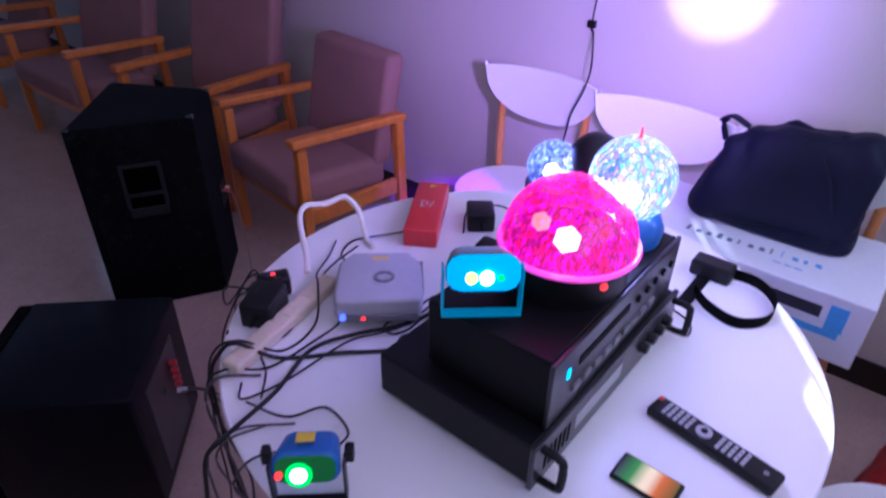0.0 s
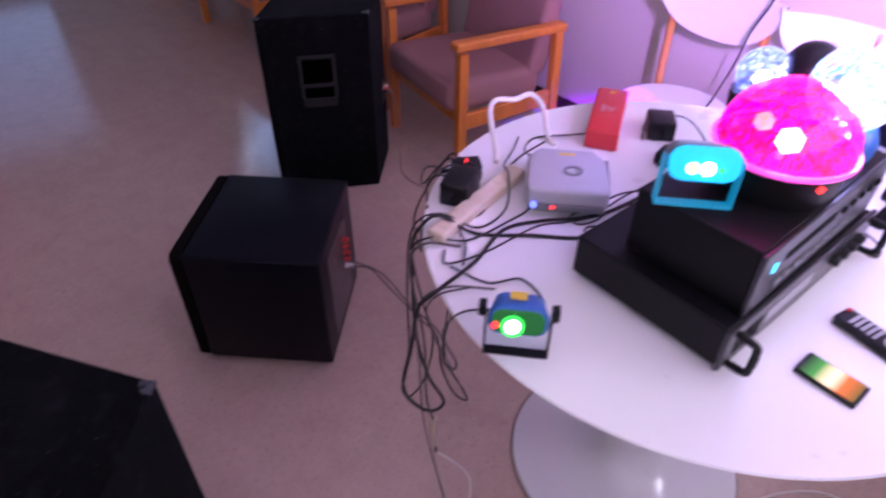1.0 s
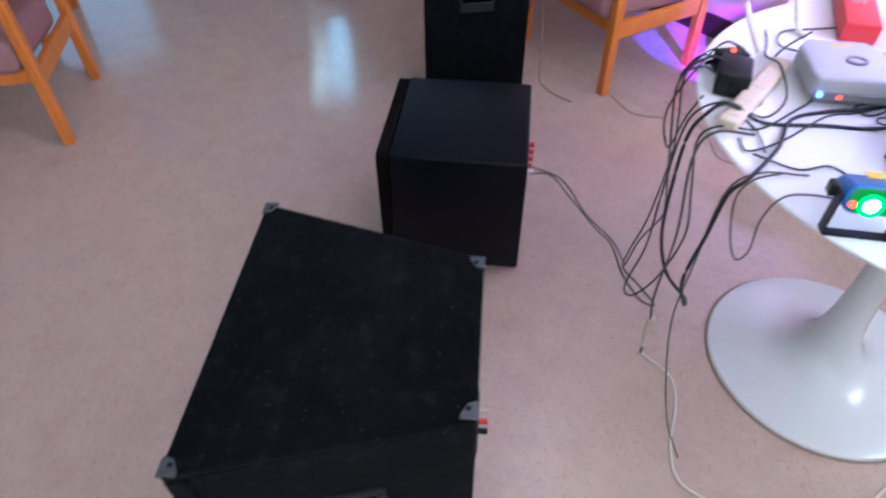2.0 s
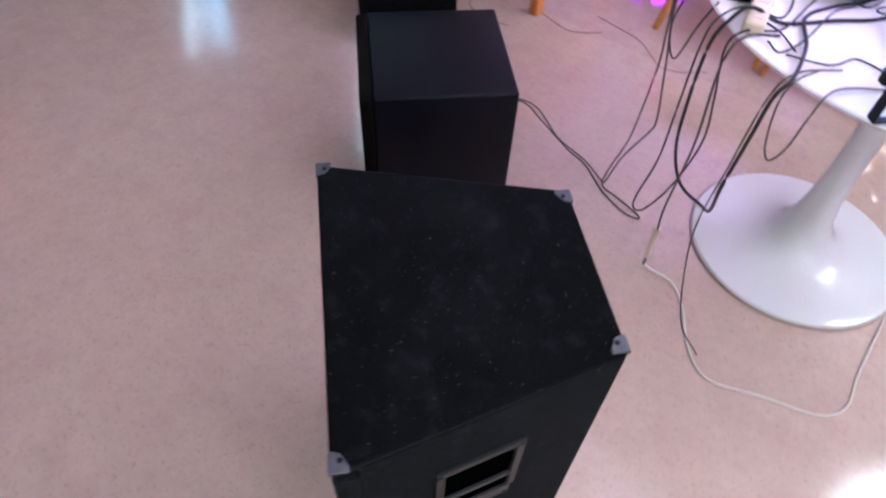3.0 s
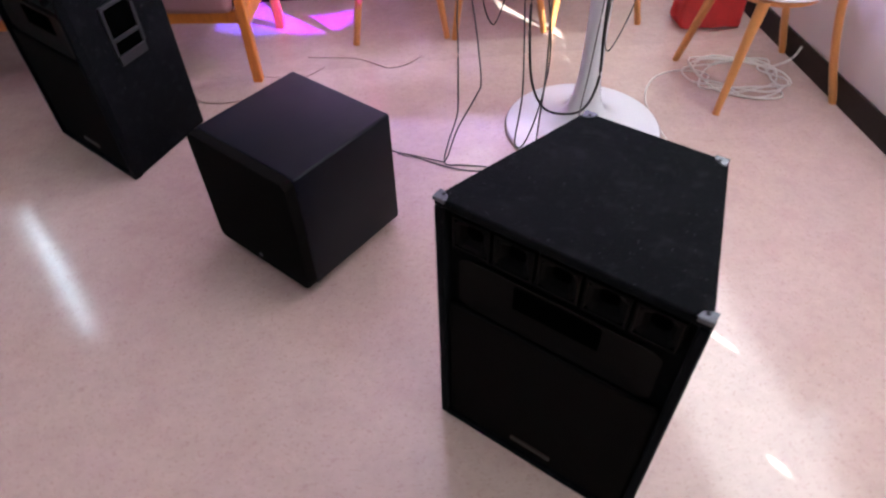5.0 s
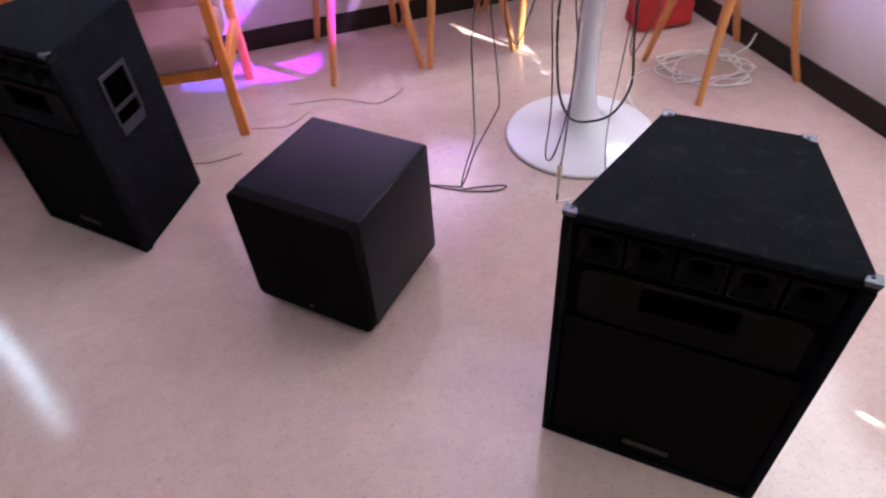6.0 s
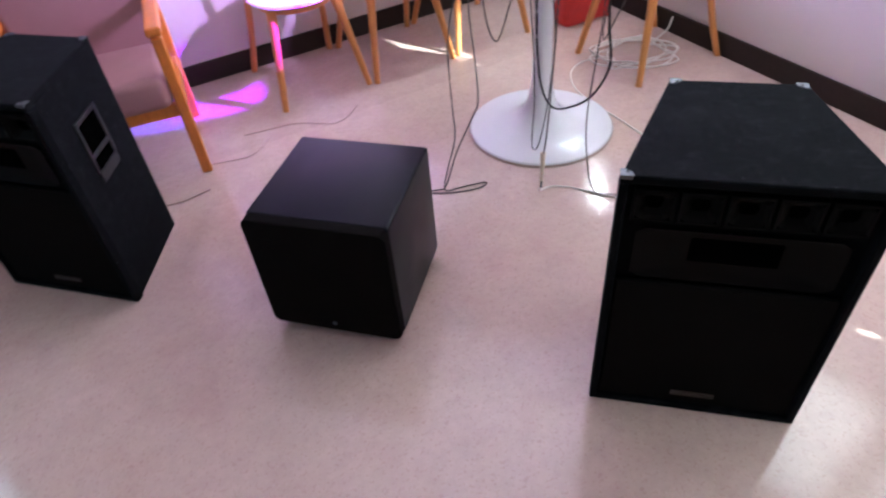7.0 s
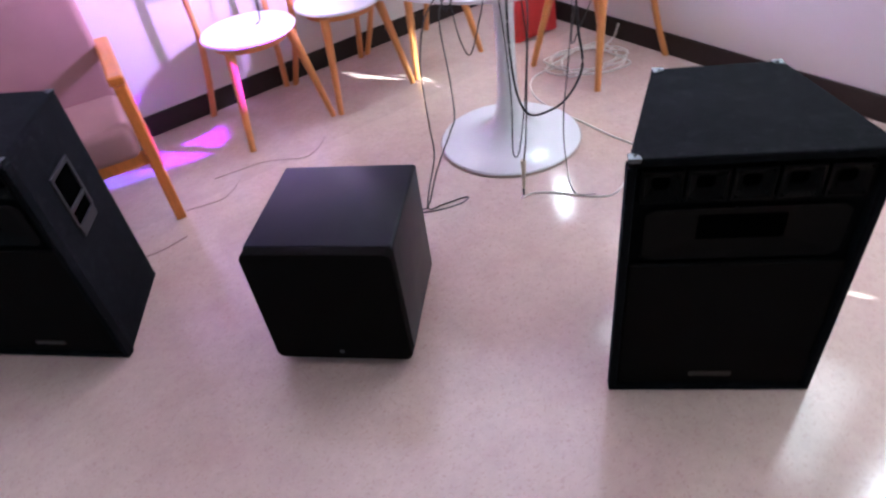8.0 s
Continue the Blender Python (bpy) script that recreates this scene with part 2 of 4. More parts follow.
add_specks(M["carpet"], (0.12, 0.115, 0.13), (230, 0.675, 0.755, 0.5), (90, 0.70, 0.78, 0.45), (30, 0.55, 0.85, 0.08), (7, 0.5, 0.8, 0.035))
pile = M["carpet"].node_tree.nodes["Principled BSDF"]
pile.inputs["Sheen Weight"].default_value, pile.inputs["Sheen Roughness"].default_value = 0.03, 0.35
pile.inputs["Sheen Tint"].default_value = (0.7, 0.82, 1.0, 1)
add_specks(M["vinyl"], (0.05, 0.05, 0.06), (120, 0.72, 0.8, 0.6), (5, 0.5, 0.85, 0.12))


def crystal(name, tint, second, power, scale=26):
    """Lit clear plastic with moulded facets: each facet throws its own share of the coloured light."""
    mat = bpy.data.materials.new(name)
    mat.use_nodes = True
    nt = mat.node_tree
    n, link = nt.nodes, nt.links.new
    b = n["Principled BSDF"]
    co = n.new("ShaderNodeTexCoord")
    cells = []
    for k in (1.0, 2.6):
        mp, vo, sep = n.new("ShaderNodeMapping"), n.new("ShaderNodeTexVoronoi"), n.new("ShaderNodeSeparateColor")
        mp.inputs["Scale"].default_value = (1, 1, 0.4)
        vo.inputs["Scale"].default_value = scale * k
        link(co.outputs["Object"], mp.inputs["Vector"])
        link(mp.outputs[0], vo.inputs["Vector"])
        link(vo.outputs["Color"], sep.inputs[0])
        cells.append(sep)
    mix = n.new("ShaderNodeMix")
    mix.data_type = "RGBA"
    mix.inputs[6].default_value, mix.inputs[7].default_value = (*tint, 1), (*second, 1)
    link(cells[0].outputs[0], mix.inputs[0])
    spark = n.new("ShaderNodeMath")
    spark.operation = "MULTIPLY"
    link(cells[0].outputs[1], spark.inputs[0])
    link(cells[1].outputs[1], spark.inputs[1])
    bend = n.new("ShaderNodeMath")
    bend.operation = "POWER"
    bend.inputs[1].default_value = 2.0
    link(spark.outputs[0], bend.inputs[0])
    amount = n.new("ShaderNodeMapRange")
    amount.inputs["To Min"].default_value, amount.inputs["To Max"].default_value = power * 0.4, power * 4.2
    link(bend.outputs[0], amount.inputs["Value"])
    link(mix.outputs[2], b.inputs["Emission Color"])
    link(amount.outputs[0], b.inputs["Emission Strength"])
    b.inputs["Base Color"].default_value = (*[0.06 * c + 0.01 for c in tint], 1)
    b.inputs["Roughness"].default_value = 0.08
    b.inputs["Coat Weight"].default_value = 0.3
    clear, blend = n.new("ShaderNodeBsdfTransparent"), n.new("ShaderNodeMixShader")
    blend.inputs[0].default_value = 0.76
    link(clear.outputs[0], blend.inputs[1])
    link(b.outputs[0], blend.inputs[2])
    link(blend.outputs[0], n["Material Output"].inputs["Surface"])
    return mat


M["crystal_rim"] = material("pink lit clear rim", (0.5, 0.1, 0.3), 0.15, vary=0.2, scale=60, grain=200, bump=0.1, coat=0.5, emit=(1.0, 0.06, 0.5), power=0.75)


M["crystal_magenta"] = crystal("magenta lit crystal", (1.0, 0.0, 0.05), (1.0, 0.0, 0.5), 1.5, 230)
M["crystal_ice"] = crystal("white and cyan lit crystal", (0.12, 0.62, 1.0), (1.0, 0.6, 0.9), 1.25, 190)
M["crystal_blue"] = crystal("blue lit crystal", (0.06, 0.12, 1.0), (0.55, 0.7, 1.0), 1.0, 230)


def screen_material():
    mat = material("phone screen", (0.01, 0.01, 0.01), 0.1, bump=0, vary=0)
    nt = mat.node_tree
    n, link = nt.nodes, nt.links.new
    co, sp, rp = n.new("ShaderNodeTexCoord"), n.new("ShaderNodeSeparateXYZ"), n.new("ShaderNodeValToRGB")
    link(co.outputs["Generated"], sp.inputs[0])
    link(sp.outputs[0], rp.inputs[0])
    stops = ((0.0, (0.01, 0.02, 0.01)), (0.25, (0.05, 0.26, 0.04)), (0.47, (1.0, 0.72, 0.4)), (0.55, (1.0, 0.7, 0.4)), (0.72, (0.7, 0.14, 0.02)), (1.0, (0.16, 0.10, 0.01)))
    while len(rp.color_ramp.elements) < len(stops):
        rp.color_ramp.elements.new(0.5)
    for e, (at, c) in zip(rp.color_ramp.elements, stops):
        e.position, e.color = at, (*c, 1)
    b = n["Principled BSDF"]
    link(rp.outputs[0], b.inputs["Emission Color"])
    b.inputs["Emission Strength"].default_value = 0.8
    return mat


M["screen"] = screen_material()

# ---- mesh helpers ----


def part(name, bm, mat, parent=None, label="", smooth=False):
    """Links a bmesh as one mesh object under a thing or a part."""
    me = bpy.data.meshes.new(name)
    bmesh.ops.recalc_face_normals(bm, faces=bm.faces)
    bm.to_mesh(me)
    bm.free()
    if smooth:
        for p in me.polygons:
            p.use_smooth = True
        me.set_sharp_from_angle(angle=radians(40))
    me.materials.append(M[mat] if isinstance(mat, str) else mat)
    ob = new(name, me)
    ob.parent = parent
    if label:
        tagged(ob, label)
    return ob


def thing(name, m, label, category, group="", kind=""):
    return tagged(place(new(name), m), label, category, group, kind)


def place(ob, m):
    ob.matrix_basis = m
    return ob


def boxed(x0, x1, y0, y1, z0, z1, bevel=0.0, segments=2, bm=None, turn=None):
    """A box, bevelled; several may share one bmesh."""
    bm = bm or bmesh.new()
    got = bmesh.ops.create_cube(bm, size=1)["verts"]
    bmesh.ops.scale(bm, vec=(x1 - x0, y1 - y0, z1 - z0), verts=got)
    bmesh.ops.translate(bm, vec=((x0 + x1) / 2, (y0 + y1) / 2, (z0 + z1) / 2), verts=got)
    if bevel:
        edges = {e for v in got for e in v.link_edges}
        got = bmesh.ops.bevel(bm, geom=list(edges), offset=bevel, segments=segments, profile=0.5, affect="EDGES")["verts"]
    if turn:
        bmesh.ops.transform(bm, matrix=turn, verts=list({v for v in got if v.is_valid}))
    return bm


def prism(outline, z0, z1, bevel=0.0, segments=2):
    """An upright prism over a plan outline."""
    bm = bmesh.new()
    low = [bm.verts.new((x, y, z0)) for x, y in outline]
    top = [bm.verts.new((x, y, z1)) for x, y in outline]
    bm.faces.new(low[::-1]), bm.faces.new(top)
    for i in range(len(outline)):
        j = (i + 1) % len(outline)
        bm.faces.new((low[i], low[j], top[j], top[i]))
    if bevel:
        bmesh.ops.bevel(bm, geom=bm.edges[:], offset=bevel, segments=segments, profile=0.5, affect="EDGES")
    return bm


def lathe(profile, steps=48):
    """A turned form from (radius, height) pairs."""
    bm = bmesh.new()
    rings = []
    for r, z in profile:
        if r < 1e-5:
            rings.append([bm.verts.new((0, 0, z))])
        else:
            rings.append([bm.verts.new((r * math.cos(2 * math.pi * k / steps), r * math.sin(2 * math.pi * k / steps), z)) for k in range(steps)])
    for a, b in zip(rings, rings[1:]):
        for k in range(steps):
            q = (k + 1) % steps
            if len(a) == 1 and len(b) > 1:
                bm.faces.new((a[0], b[k], b[q]))
            elif len(b) == 1 and len(a) > 1:
                bm.faces.new((a[k], b[0], a[q]))
            elif len(a) > 1:
                bm.faces.new((a[k], b[k], b[q], a[q]))
    return bm


def smooth_line(points, per=8):
    """A Catmull-Rom line through the points."""
    p = [Vector(q) for q in points]
    p = [2 * p[0] - p[1]] + p + [2 * p[-1] - p[-2]]
    out = []
    for a, b, c, d in zip(p, p[1:], p[2:], p[3:]):
        for k in range(per):
            t = k / per
            out.append(0.5 * (2 * b + (c - a) * t + (2 * a - 5 * b + 4 * c - d) * t * t + (3 * b - a - 3 * c + d) * t**3))
    return out + [p[-2]]


def tube(points, radius, sides=8, per=8, bm=None, radii=None, flat=1.0):
    """A round bar or cable along a smooth line."""
    bm = bm or bmesh.new()
    line = smooth_line(points, per) if per > 1 else [Vector(q) for q in points]
    up = Vector((0, 0, 1))
    rings = []
    for i, q in enumerate(line):
        way = (line[min(i + 1, len(line) - 1)] - line[max(i - 1, 0)]).normalized()
        side = way.cross(up)
        side = side.normalized() if side.length > 0.05 else way.cross(Vector((0, 1, 0))).normalized()
        over = side.cross(way)
        r = radius if radii is None else radii[0] + (radii[1] - radii[0]) * i / (len(line) - 1)
        rings.append([bm.verts.new(q + side * (r * math.cos(2 * math.pi * k / sides)) + over * (r * flat * math.sin(2 * math.pi * k / sides))) for k in range(sides)])
    for a, b in zip(rings, rings[1:]):
        for k in range(sides):
            bm.faces.new((a[k], a[(k + 1) % sides], b[(k + 1) % sides], b[k]))
    bm.faces.new(rings[0][::-1]), bm.faces.new(rings[-1])
    return bm


def ball(radius, at=(0, 0, 0), rings=10, around=16, squash=(1, 1, 1)):
    bm = bmesh.new()
    bmesh.ops.create_uvsphere(bm, u_segments=around, v_segments=rings, radius=radius)
    bmesh.ops.scale(bm, vec=squash, verts=bm.verts)
    bmesh.ops.translate(bm, vec=at, verts=bm.verts)
    return bm


def disc(radius, depth, m=None, sides=24, radius2=None):
    bm = bmesh.new()
    bmesh.ops.create_cone(bm, cap_ends=True, segments=sides, radius1=radius, radius2=radius if radius2 is None else radius2, depth=depth)
    if m is not None:
        bmesh.ops.transform(bm, matrix=m, verts=bm.verts)
    return bm


# ---- the room ----
X0, X1, Y0, Y1, H = -7.0, 1.10, -4.5, 1.53, 2.6
T = 0.14
floor = tagged(part("floor", boxed(X0 - T, X1 + T, Y0 - T, Y1 + T, -0.12, -0.012), "seam"), "beige speckled sheet vinyl floor, waxed and glossy", "floor", kind="structure")
for key, a, b in (("middle", Y0, 0.8199), ("far", 0.8201, Y1)):
    part("vinyl_sheet", boxed(X0, X1, a, b, -0.0115, 0.0), FLOOR[key], floor)
tagged(part("ceiling", boxed(X0 - T, X1 + T, Y0 - T, Y1 + T, H, H + 0.1), "ceiling"), "plain white ceiling", "ceiling", kind="structure")


def wall(name, along, at, out, a, b, openings, label):
    """A wall with real openings. along: 'x' or 'y'; at: its inner face; out: the way out of the room; openings: (from, to, sill, head)."""
    bm = bmesh.new()

    def block(p, q, z0, z1):
        lo, hi = sorted((at, at + out * T))
        boxed(*((p, q, lo, hi) if along == "x" else (lo, hi, p, q)), z0, z1, bm=bm)

    edge = a
    for p, q, z0, z1 in sorted(openings):
        block(edge, p, 0, H)
        block(p, q, 0, z0)
        block(p, q, z1, H)
        edge = q
    block(edge, b, 0, H)
    return tagged(part(name, bm, "wall"), label, "wall", kind="structure")


wall("wall_north", "x", Y1, 1, X0 - T, X1 + T, [(-5.27, -5.13, 1.3, 2.35), (-5.04, -4.56, 1.2, 2.1), (-3.02, -2.88, 1.2, 2.34)], "cream painted wall behind the chairs")
wall("wall_east", "y", X1, 1, Y0 - T, Y1, [(0.90, 1.02, 1.03, 2.1), (-1.25, 0.75, 1.03, 2.1), (-1.37, -1.27, 1.03, 2.1), (-2.8, -1.9, 1.03, 2.1)], "cream painted wall beside the table")
wall("wall_south", "x", Y0, -1, X0 - T, X1 + T, [], "cream painted wall behind the camera")
# the west opening is made up, to go with the fill lamp
wall("wall_west", "y", X0, -1, Y0, Y1, [(-2.5, 0.5, 0.75, 2.25)], "cream painted wall at the far end")
tagged(part("baseboard", boxed(X0, X1 - 0.012, Y1 - 0.012, Y1, 0, 0.1, 0.003), "baseboard"), "dark brown vinyl baseboard", "baseboard", kind="structure")
tagged(part("baseboard", boxed(X1 - 0.012, X1, Y0, Y1, 0, 0.1, 0.003), "baseboard"), "dark brown vinyl baseboard", "baseboard", kind="structure")

# unseen closed shades in the east windows, thin gaps placed to shape the sun strips


def shaded_window(name, y0, y1, gaps):
    window = thing(name, pose(X1 + 0.05, 0, 0), "unseen window shade, thin gaps placed to shape sun strips", "window", kind="structure")
    edge = y0
    for a, b, z0, z1 in gaps:
        part("shade_panel", boxed(-0.004, 0.004, edge, a, 1.03, 2.1), "shade", window)
        part("shade_panel", boxed(-0.004, 0.004, a, b, 1.03, z0), "shade", window)
        part("shade_panel", boxed(-0.004, 0.004, a, b, z1, 2.1), "shade", window)
        edge = b
    part("shade_panel", boxed(-0.004, 0.004, edge, y1, 1.03, 2.1), "shade", window)


shaded_window("window_1", -1.25, 0.75, [(-0.81, -0.765, 1.083, 1.102), (-0.76, -0.72, 1.148, 1.17), (-0.615, -0.58, 1.128, 1.15), (-0.57, -0.545, 1.16, 1.33), (-0.52, -0.45, 1.12, 1.47), (-0.45, -0.42, 1.12, 1.80), (-0.40, -0.387, 1.2, 1.45), (-0.384, -0.362, 1.70, 1.80), (-0.362, -0.344, 1.655, 1.76), (-0.344, -0.324, 1.61, 1.71)])
shaded_window("window_2", -2.8, -1.9, [(-2.585, -2.55, 1.125, 1.165), (-2.2, -2.17, 1.09, 1.15)])

# ---- loudspeakers ----


def loudspeaker(m, label):
    """A trapezoid cabinet; its front looks along -y, its floor centre is the middle of the front edge."""
    W, B, D, Hc = 0.2405, 0.140, 0.371, 0.701
    body = thing("loudspeaker", m, label, "loudspeaker", "carpeted loudspeakers")
    # cabinet behind the baffle, with a rim that stands forward of it
    part("cabinet", prism([(-W + 0.007, 0.03), (W - 0.007, 0.03), (B, D), (-B, D)], 0.0, Hc - 0.012, 0.004), "carpet", body)
    part("top_panel", prism([(-W, 0.0), (W, 0.0), (B, D), (-B, D)], Hc - 0.02, Hc, 0.005), "carpet", body, "carpeted top with wear and lint")
    lip = boxed(-W, W, 0.0, 0.032, 0.0005, 0.018, 0.004)
    boxed(-W, -W + 0.018, 0.0, 0.032, 0.016, Hc - 0.0195, 0.004, bm=lip)
    boxed(W - 0.018, W, 0.0, 0.032, 0.016, Hc - 0.0195, 0.004, bm=lip)
    part("front_rim", lip, "carpet", body)
    part("woofer_grille", boxed(-W + 0.021, W - 0.021, 0.008, 0.022, 0.021, 0.425, 0.006), "grille", body)
    part("badge", boxed(-0.05, 0.05, 0.0045, 0.0085, 0.052, 0.067, 0.0015), "label_gold", body, "dull bronze badge")
    # horn: a wide mouth narrowing to a throat
    hz0, hz1 = 0.435, 0.575
    bm = bmesh.new()
    rings = []
    for k in range(6):
        u = k / 5
        half, high, deep = 0.195 - 0.115 * u**0.8, 0.066 - 0.038 * u, 0.012 + 0.0165 * u**0.5
        zc = (hz0 + hz1) / 2 + 0.006 * u
        rings.append([bm.verts.new((cx * half, deep, zc + cz * high)) for cx, cz in ((-1, -0.8), (-0.9, -1), (0.9, -1), (1, -0.8), (1, 0.8), (0.9, 1), (-0.9, 1), (-1, 0.8))])
    for near, far in zip(rings, rings[1:]):
        for k in range(8):
            bm.faces.new((near[k], near[(k + 1) % 8], far[(k + 1) % 8], far[k]))
    part("horn", bm, "horn", body, "wide black horn flare", smooth=True)
    # flat plate, its black stands in for shade inside the throat
    part("horn_throat", boxed(-0.086, 0.086, 0.0275, 0.0292, hz0 + 0.044, hz1 - 0.032), "cavity_shade", body, "horn throat shade painted black")
    # five tweeters in a row
    for k in range(5):
        x = -0.17 + 0.085 * k
        cup = bmesh.new()
        for q in ((-0.039, 0.039, 0.588, 0.594), (-0.039, 0.039, 0.658, 0.664), (-0.039, -0.033, 0.594, 0.658), (0.033, 0.039, 0.594, 0.658)):
            boxed(x + q[0], x + q[1], 0.010, 0.0295, q[2], q[3], 0.0015, bm=cup)
        rings = []
        for half, y, high in ((0.0335, 0.012, 0.0325), (0.026, 0.017, 0.025), (0.017, 0.027, 0.014)):
            rings.append([cup.verts.new((x + half * cx, y, 0.626 + high * cz)) for cx, cz in ((-1, -0.7), (-0.7, -1), (0.7, -1), (1, -0.7), (1, 0.7), (0.7, 1), (-0.7, 1), (-1, 0.7))])
        for near, deep in zip(rings, rings[1:]):
            for j in range(8):
                cup.faces.new((near[j], near[(j + 1) % 8], deep[(j + 1) % 8], deep[j]))
        tw = part("tweeter", cup, "horn", body)
        # black disc paints the shade at the cup's bottom
        part("tweeter_throat", disc(0.018, 0.002, pose(x, 0.0275, 0.628, 90), 16), "cavity_shade", tw, "tweeter throat shade painted black")
    # steel corners on the top, each a bent plate
    for x, y, in_x, in_y in ((-W, 0.0, 1, 1), (W, 0.0, -1, 1), (-B, D, 1, -1), (B, D, -1, -1)):
        g = 0.026
        outline = [(x, y), (x + in_x * g, y), (x + in_x * g * 0.85, y + in_y * g * 0.5), (x + in_x * g * 0.25, y + in_y * g * 0.85), (x, y + in_y * g * 0.85)]
        a = prism(outline if in_x * in_y > 0 else outline[::-1], Hc - 0.001, Hc + 0.002, 0.0006, 1)
        boxed(min(x, x + in_x * g * 0.9), max(x, x + in_x * g * 0.9), min(y - in_y * 0.0015, y), max(y - in_y * 0.0015, y), Hc - 0.007, Hc + 0.0016, 0.0005, bm=a)
        corner = part("corner_guard", a, "steel", body, "worn steel corner")
        part("screw", disc(0.0035, 0.002, pose(x + in_x * 0.014, y + in_y * 0.012, Hc + 0.0022), 10), "black_metal", corner)
    # carrying handle on each side: a large opening over a bar and a small one
    lean = math.degrees(math.atan2(W - B, D))
    for s in (-1, 1):
        frame_m = Matrix.Translation((s * (W - 0.505 * (W - B)), D * 0.50, 0.468)) @ pose(0, 0, 0, 0, 0, s * lean + (180 if s < 0 else 0))

        def set_in(bm):
            bmesh.ops.transform(bm, matrix=frame_m, verts=bm.verts)
            return bm

        rim = bmesh.new()
        for q in ((-0.066, 0.066, 0.084, 0.098), (-0.066, -0.053, -0.064, 0.084), (0.053, 0.066, -0.064, 0.084), (-0.060, 0.060, -0.098, -0.064)):
            boxed(-0.003, 0.007, *q, 0.002, bm=rim)
        hd = part("handle", set_in(rim), "handle_grey", body, "grey recessed handle frame")
        # shallow panel, painted black as the shade in the openings
        part("handle_shade", set_in(boxed(-0.006, 0.0022, -0.054, 0.054, -0.065, 0.085)), "cavity_shade", hd)
        part("crossbar", set_in(boxed(-0.001, 0.0066, -0.054, 0.054, -0.022, -0.008, 0.002)), "handle_grey", hd)
        for yy, zz in ((-0.06, 0.091), (0.06, 0.091), (-0.052, -0.09), (0.052, -0.09)):
            part("screw", set_in(disc(0.003, 0.003, pose(0.0075, yy, zz, 0, 90), 8)), "black_metal", hd)
    part("back_plate", boxed(-0.12, -0.02, D - 0.002, D + 0.004, 0.27, 0.37, 0.002), "plastic", body)
    jack = part("jack_plate", boxed(-0.115, -0.025, D + 0.0035, D + 0.006, 0.28, 0.36, 0.001), "plastic", body)
    for x, key in ((-0.09, "cream"), (-0.07, "red"), (-0.05, "plastic")):
        part("jack", disc(0.006, 0.018, pose(x, D + 0.014, 0.325, 90), 12), key, jack)
    return body


loudspeaker(pose(-0.401, -1.016, 0, 0, 0, -42.3), "black carpeted loudspeaker with five tweeters and steel corners")
loudspeaker(pose(-1.699, 0.343, 0, 0, 0, -44.7), "black carpeted loudspeaker standing before the armchairs")

# ---- subwoofer ----
sub = thing("subwoofer", pose(-0.905, -0.168, 0, 0, 0, -44.8), "black vinyl cube subwoofer with rounded edges", "subwoofer")
part("cabinet", boxed(-0.195, 0.195, -0.168, 0.195, 0.03, 0.414, 0.009, 3), "vinyl", sub, smooth=True)
grille = boxed(-0.1965, 0.1965, -0.199, -0.1675, 0.0285, 0.4155)
bmesh.ops.bevel(grille, geom=[e for e in grille.edges if abs(e.verts[0].co.y - e.verts[1].co.y) > 0.01], offset=0.024, segments=5, profile=0.5, affect="EDGES")
bmesh.ops.bevel(grille, geom=[e for e in grille.edges if e.verts[0].co.y < -0.198 and e.verts[1].co.y < -0.198], offset=0.006, segments=2, profile=0.5, affect="EDGES")
part("front_grille", grille, "grille", sub, "black cloth front grille", smooth=True)
part("badge", disc(0.007, 0.003, pose(0, -0.2, 0.062, 90), 12), "steel", sub, "small silver badge")
for x in (-0.14, 0.14):
    for y in (-0.13, 0.14):
        part("foot", disc(0.022, 0.031, pose(x, y, 0.0155), 16), "rubber", sub)
amp_plate = part("amplifier_plate", boxed(-0.10, 0.12, 0.1925, 0.198, 0.07, 0.36, 0.002), "panel", sub, "metal panel with sockets")
for z, x in ((0.30, -0.05), (0.275, -0.05), (0.25, -0.05), (0.225, -0.05)):
    part("terminal", disc(0.008, 0.02, pose(x, 0.206, z, 90), 10), "red", amp_plate)
part("terminal", disc(0.008, 0.03, pose(-0.05, 0.208, 0.2, 90), 10), "white_shell", amp_plate)

# ---- pedestal table ----
TX, TY, TOP = 0.088, 0.262, 0.75
table = thing("pedestal_table", pose(TX, TY, 0), "round white table on a trumpet pedestal", "table")
part("tabletop", lathe([(0, TOP - 0.022), (0.46, TOP - 0.022), (0.502, TOP - 0.016), (0.513, TOP - 0.006), (0.515, TOP - 0.003), (0.512, TOP), (0, TOP)], 96), "table_top", table, "white laminate top", smooth=True)
stem = [(0.0, 0.0), (0.283, 0.0), (0.285, 0.006), (0.281, 0.013), (0.25, 0.021), (0.20, 0.024), (0.145, 0.036), (0.10, 0.056), (0.07, 0.086), (0.052, 0.13), (0.042, 0.19), (0.037, 0.27), (0.035, 0.38), (0.036, 0.52), (0.045, 0.63), (0.075, 0.69), (0.115, 0.722), (0.16, 0.728), (0.0, 0.728)]
bm = lathe(stem, 64)
bmesh.ops.translate(bm, vec=(-0.002, -0.006, 0), verts=bm.verts)
part("pedestal", bm, "enamel", table, "white enamelled trumpet base", smooth=True)
bm = lathe([(0.280, 0.0), (0.288, 0.0), (0.289, 0.005), (0.286, 0.008), (0.280, 0.006)], 64)
bmesh.ops.translate(bm, vec=(-0.002, -0.006, 0), verts=bm.verts)
part("base_ring", bm, "seam", table, "brown worn rim round the foot", smooth=True)

# ---- armchairs ----


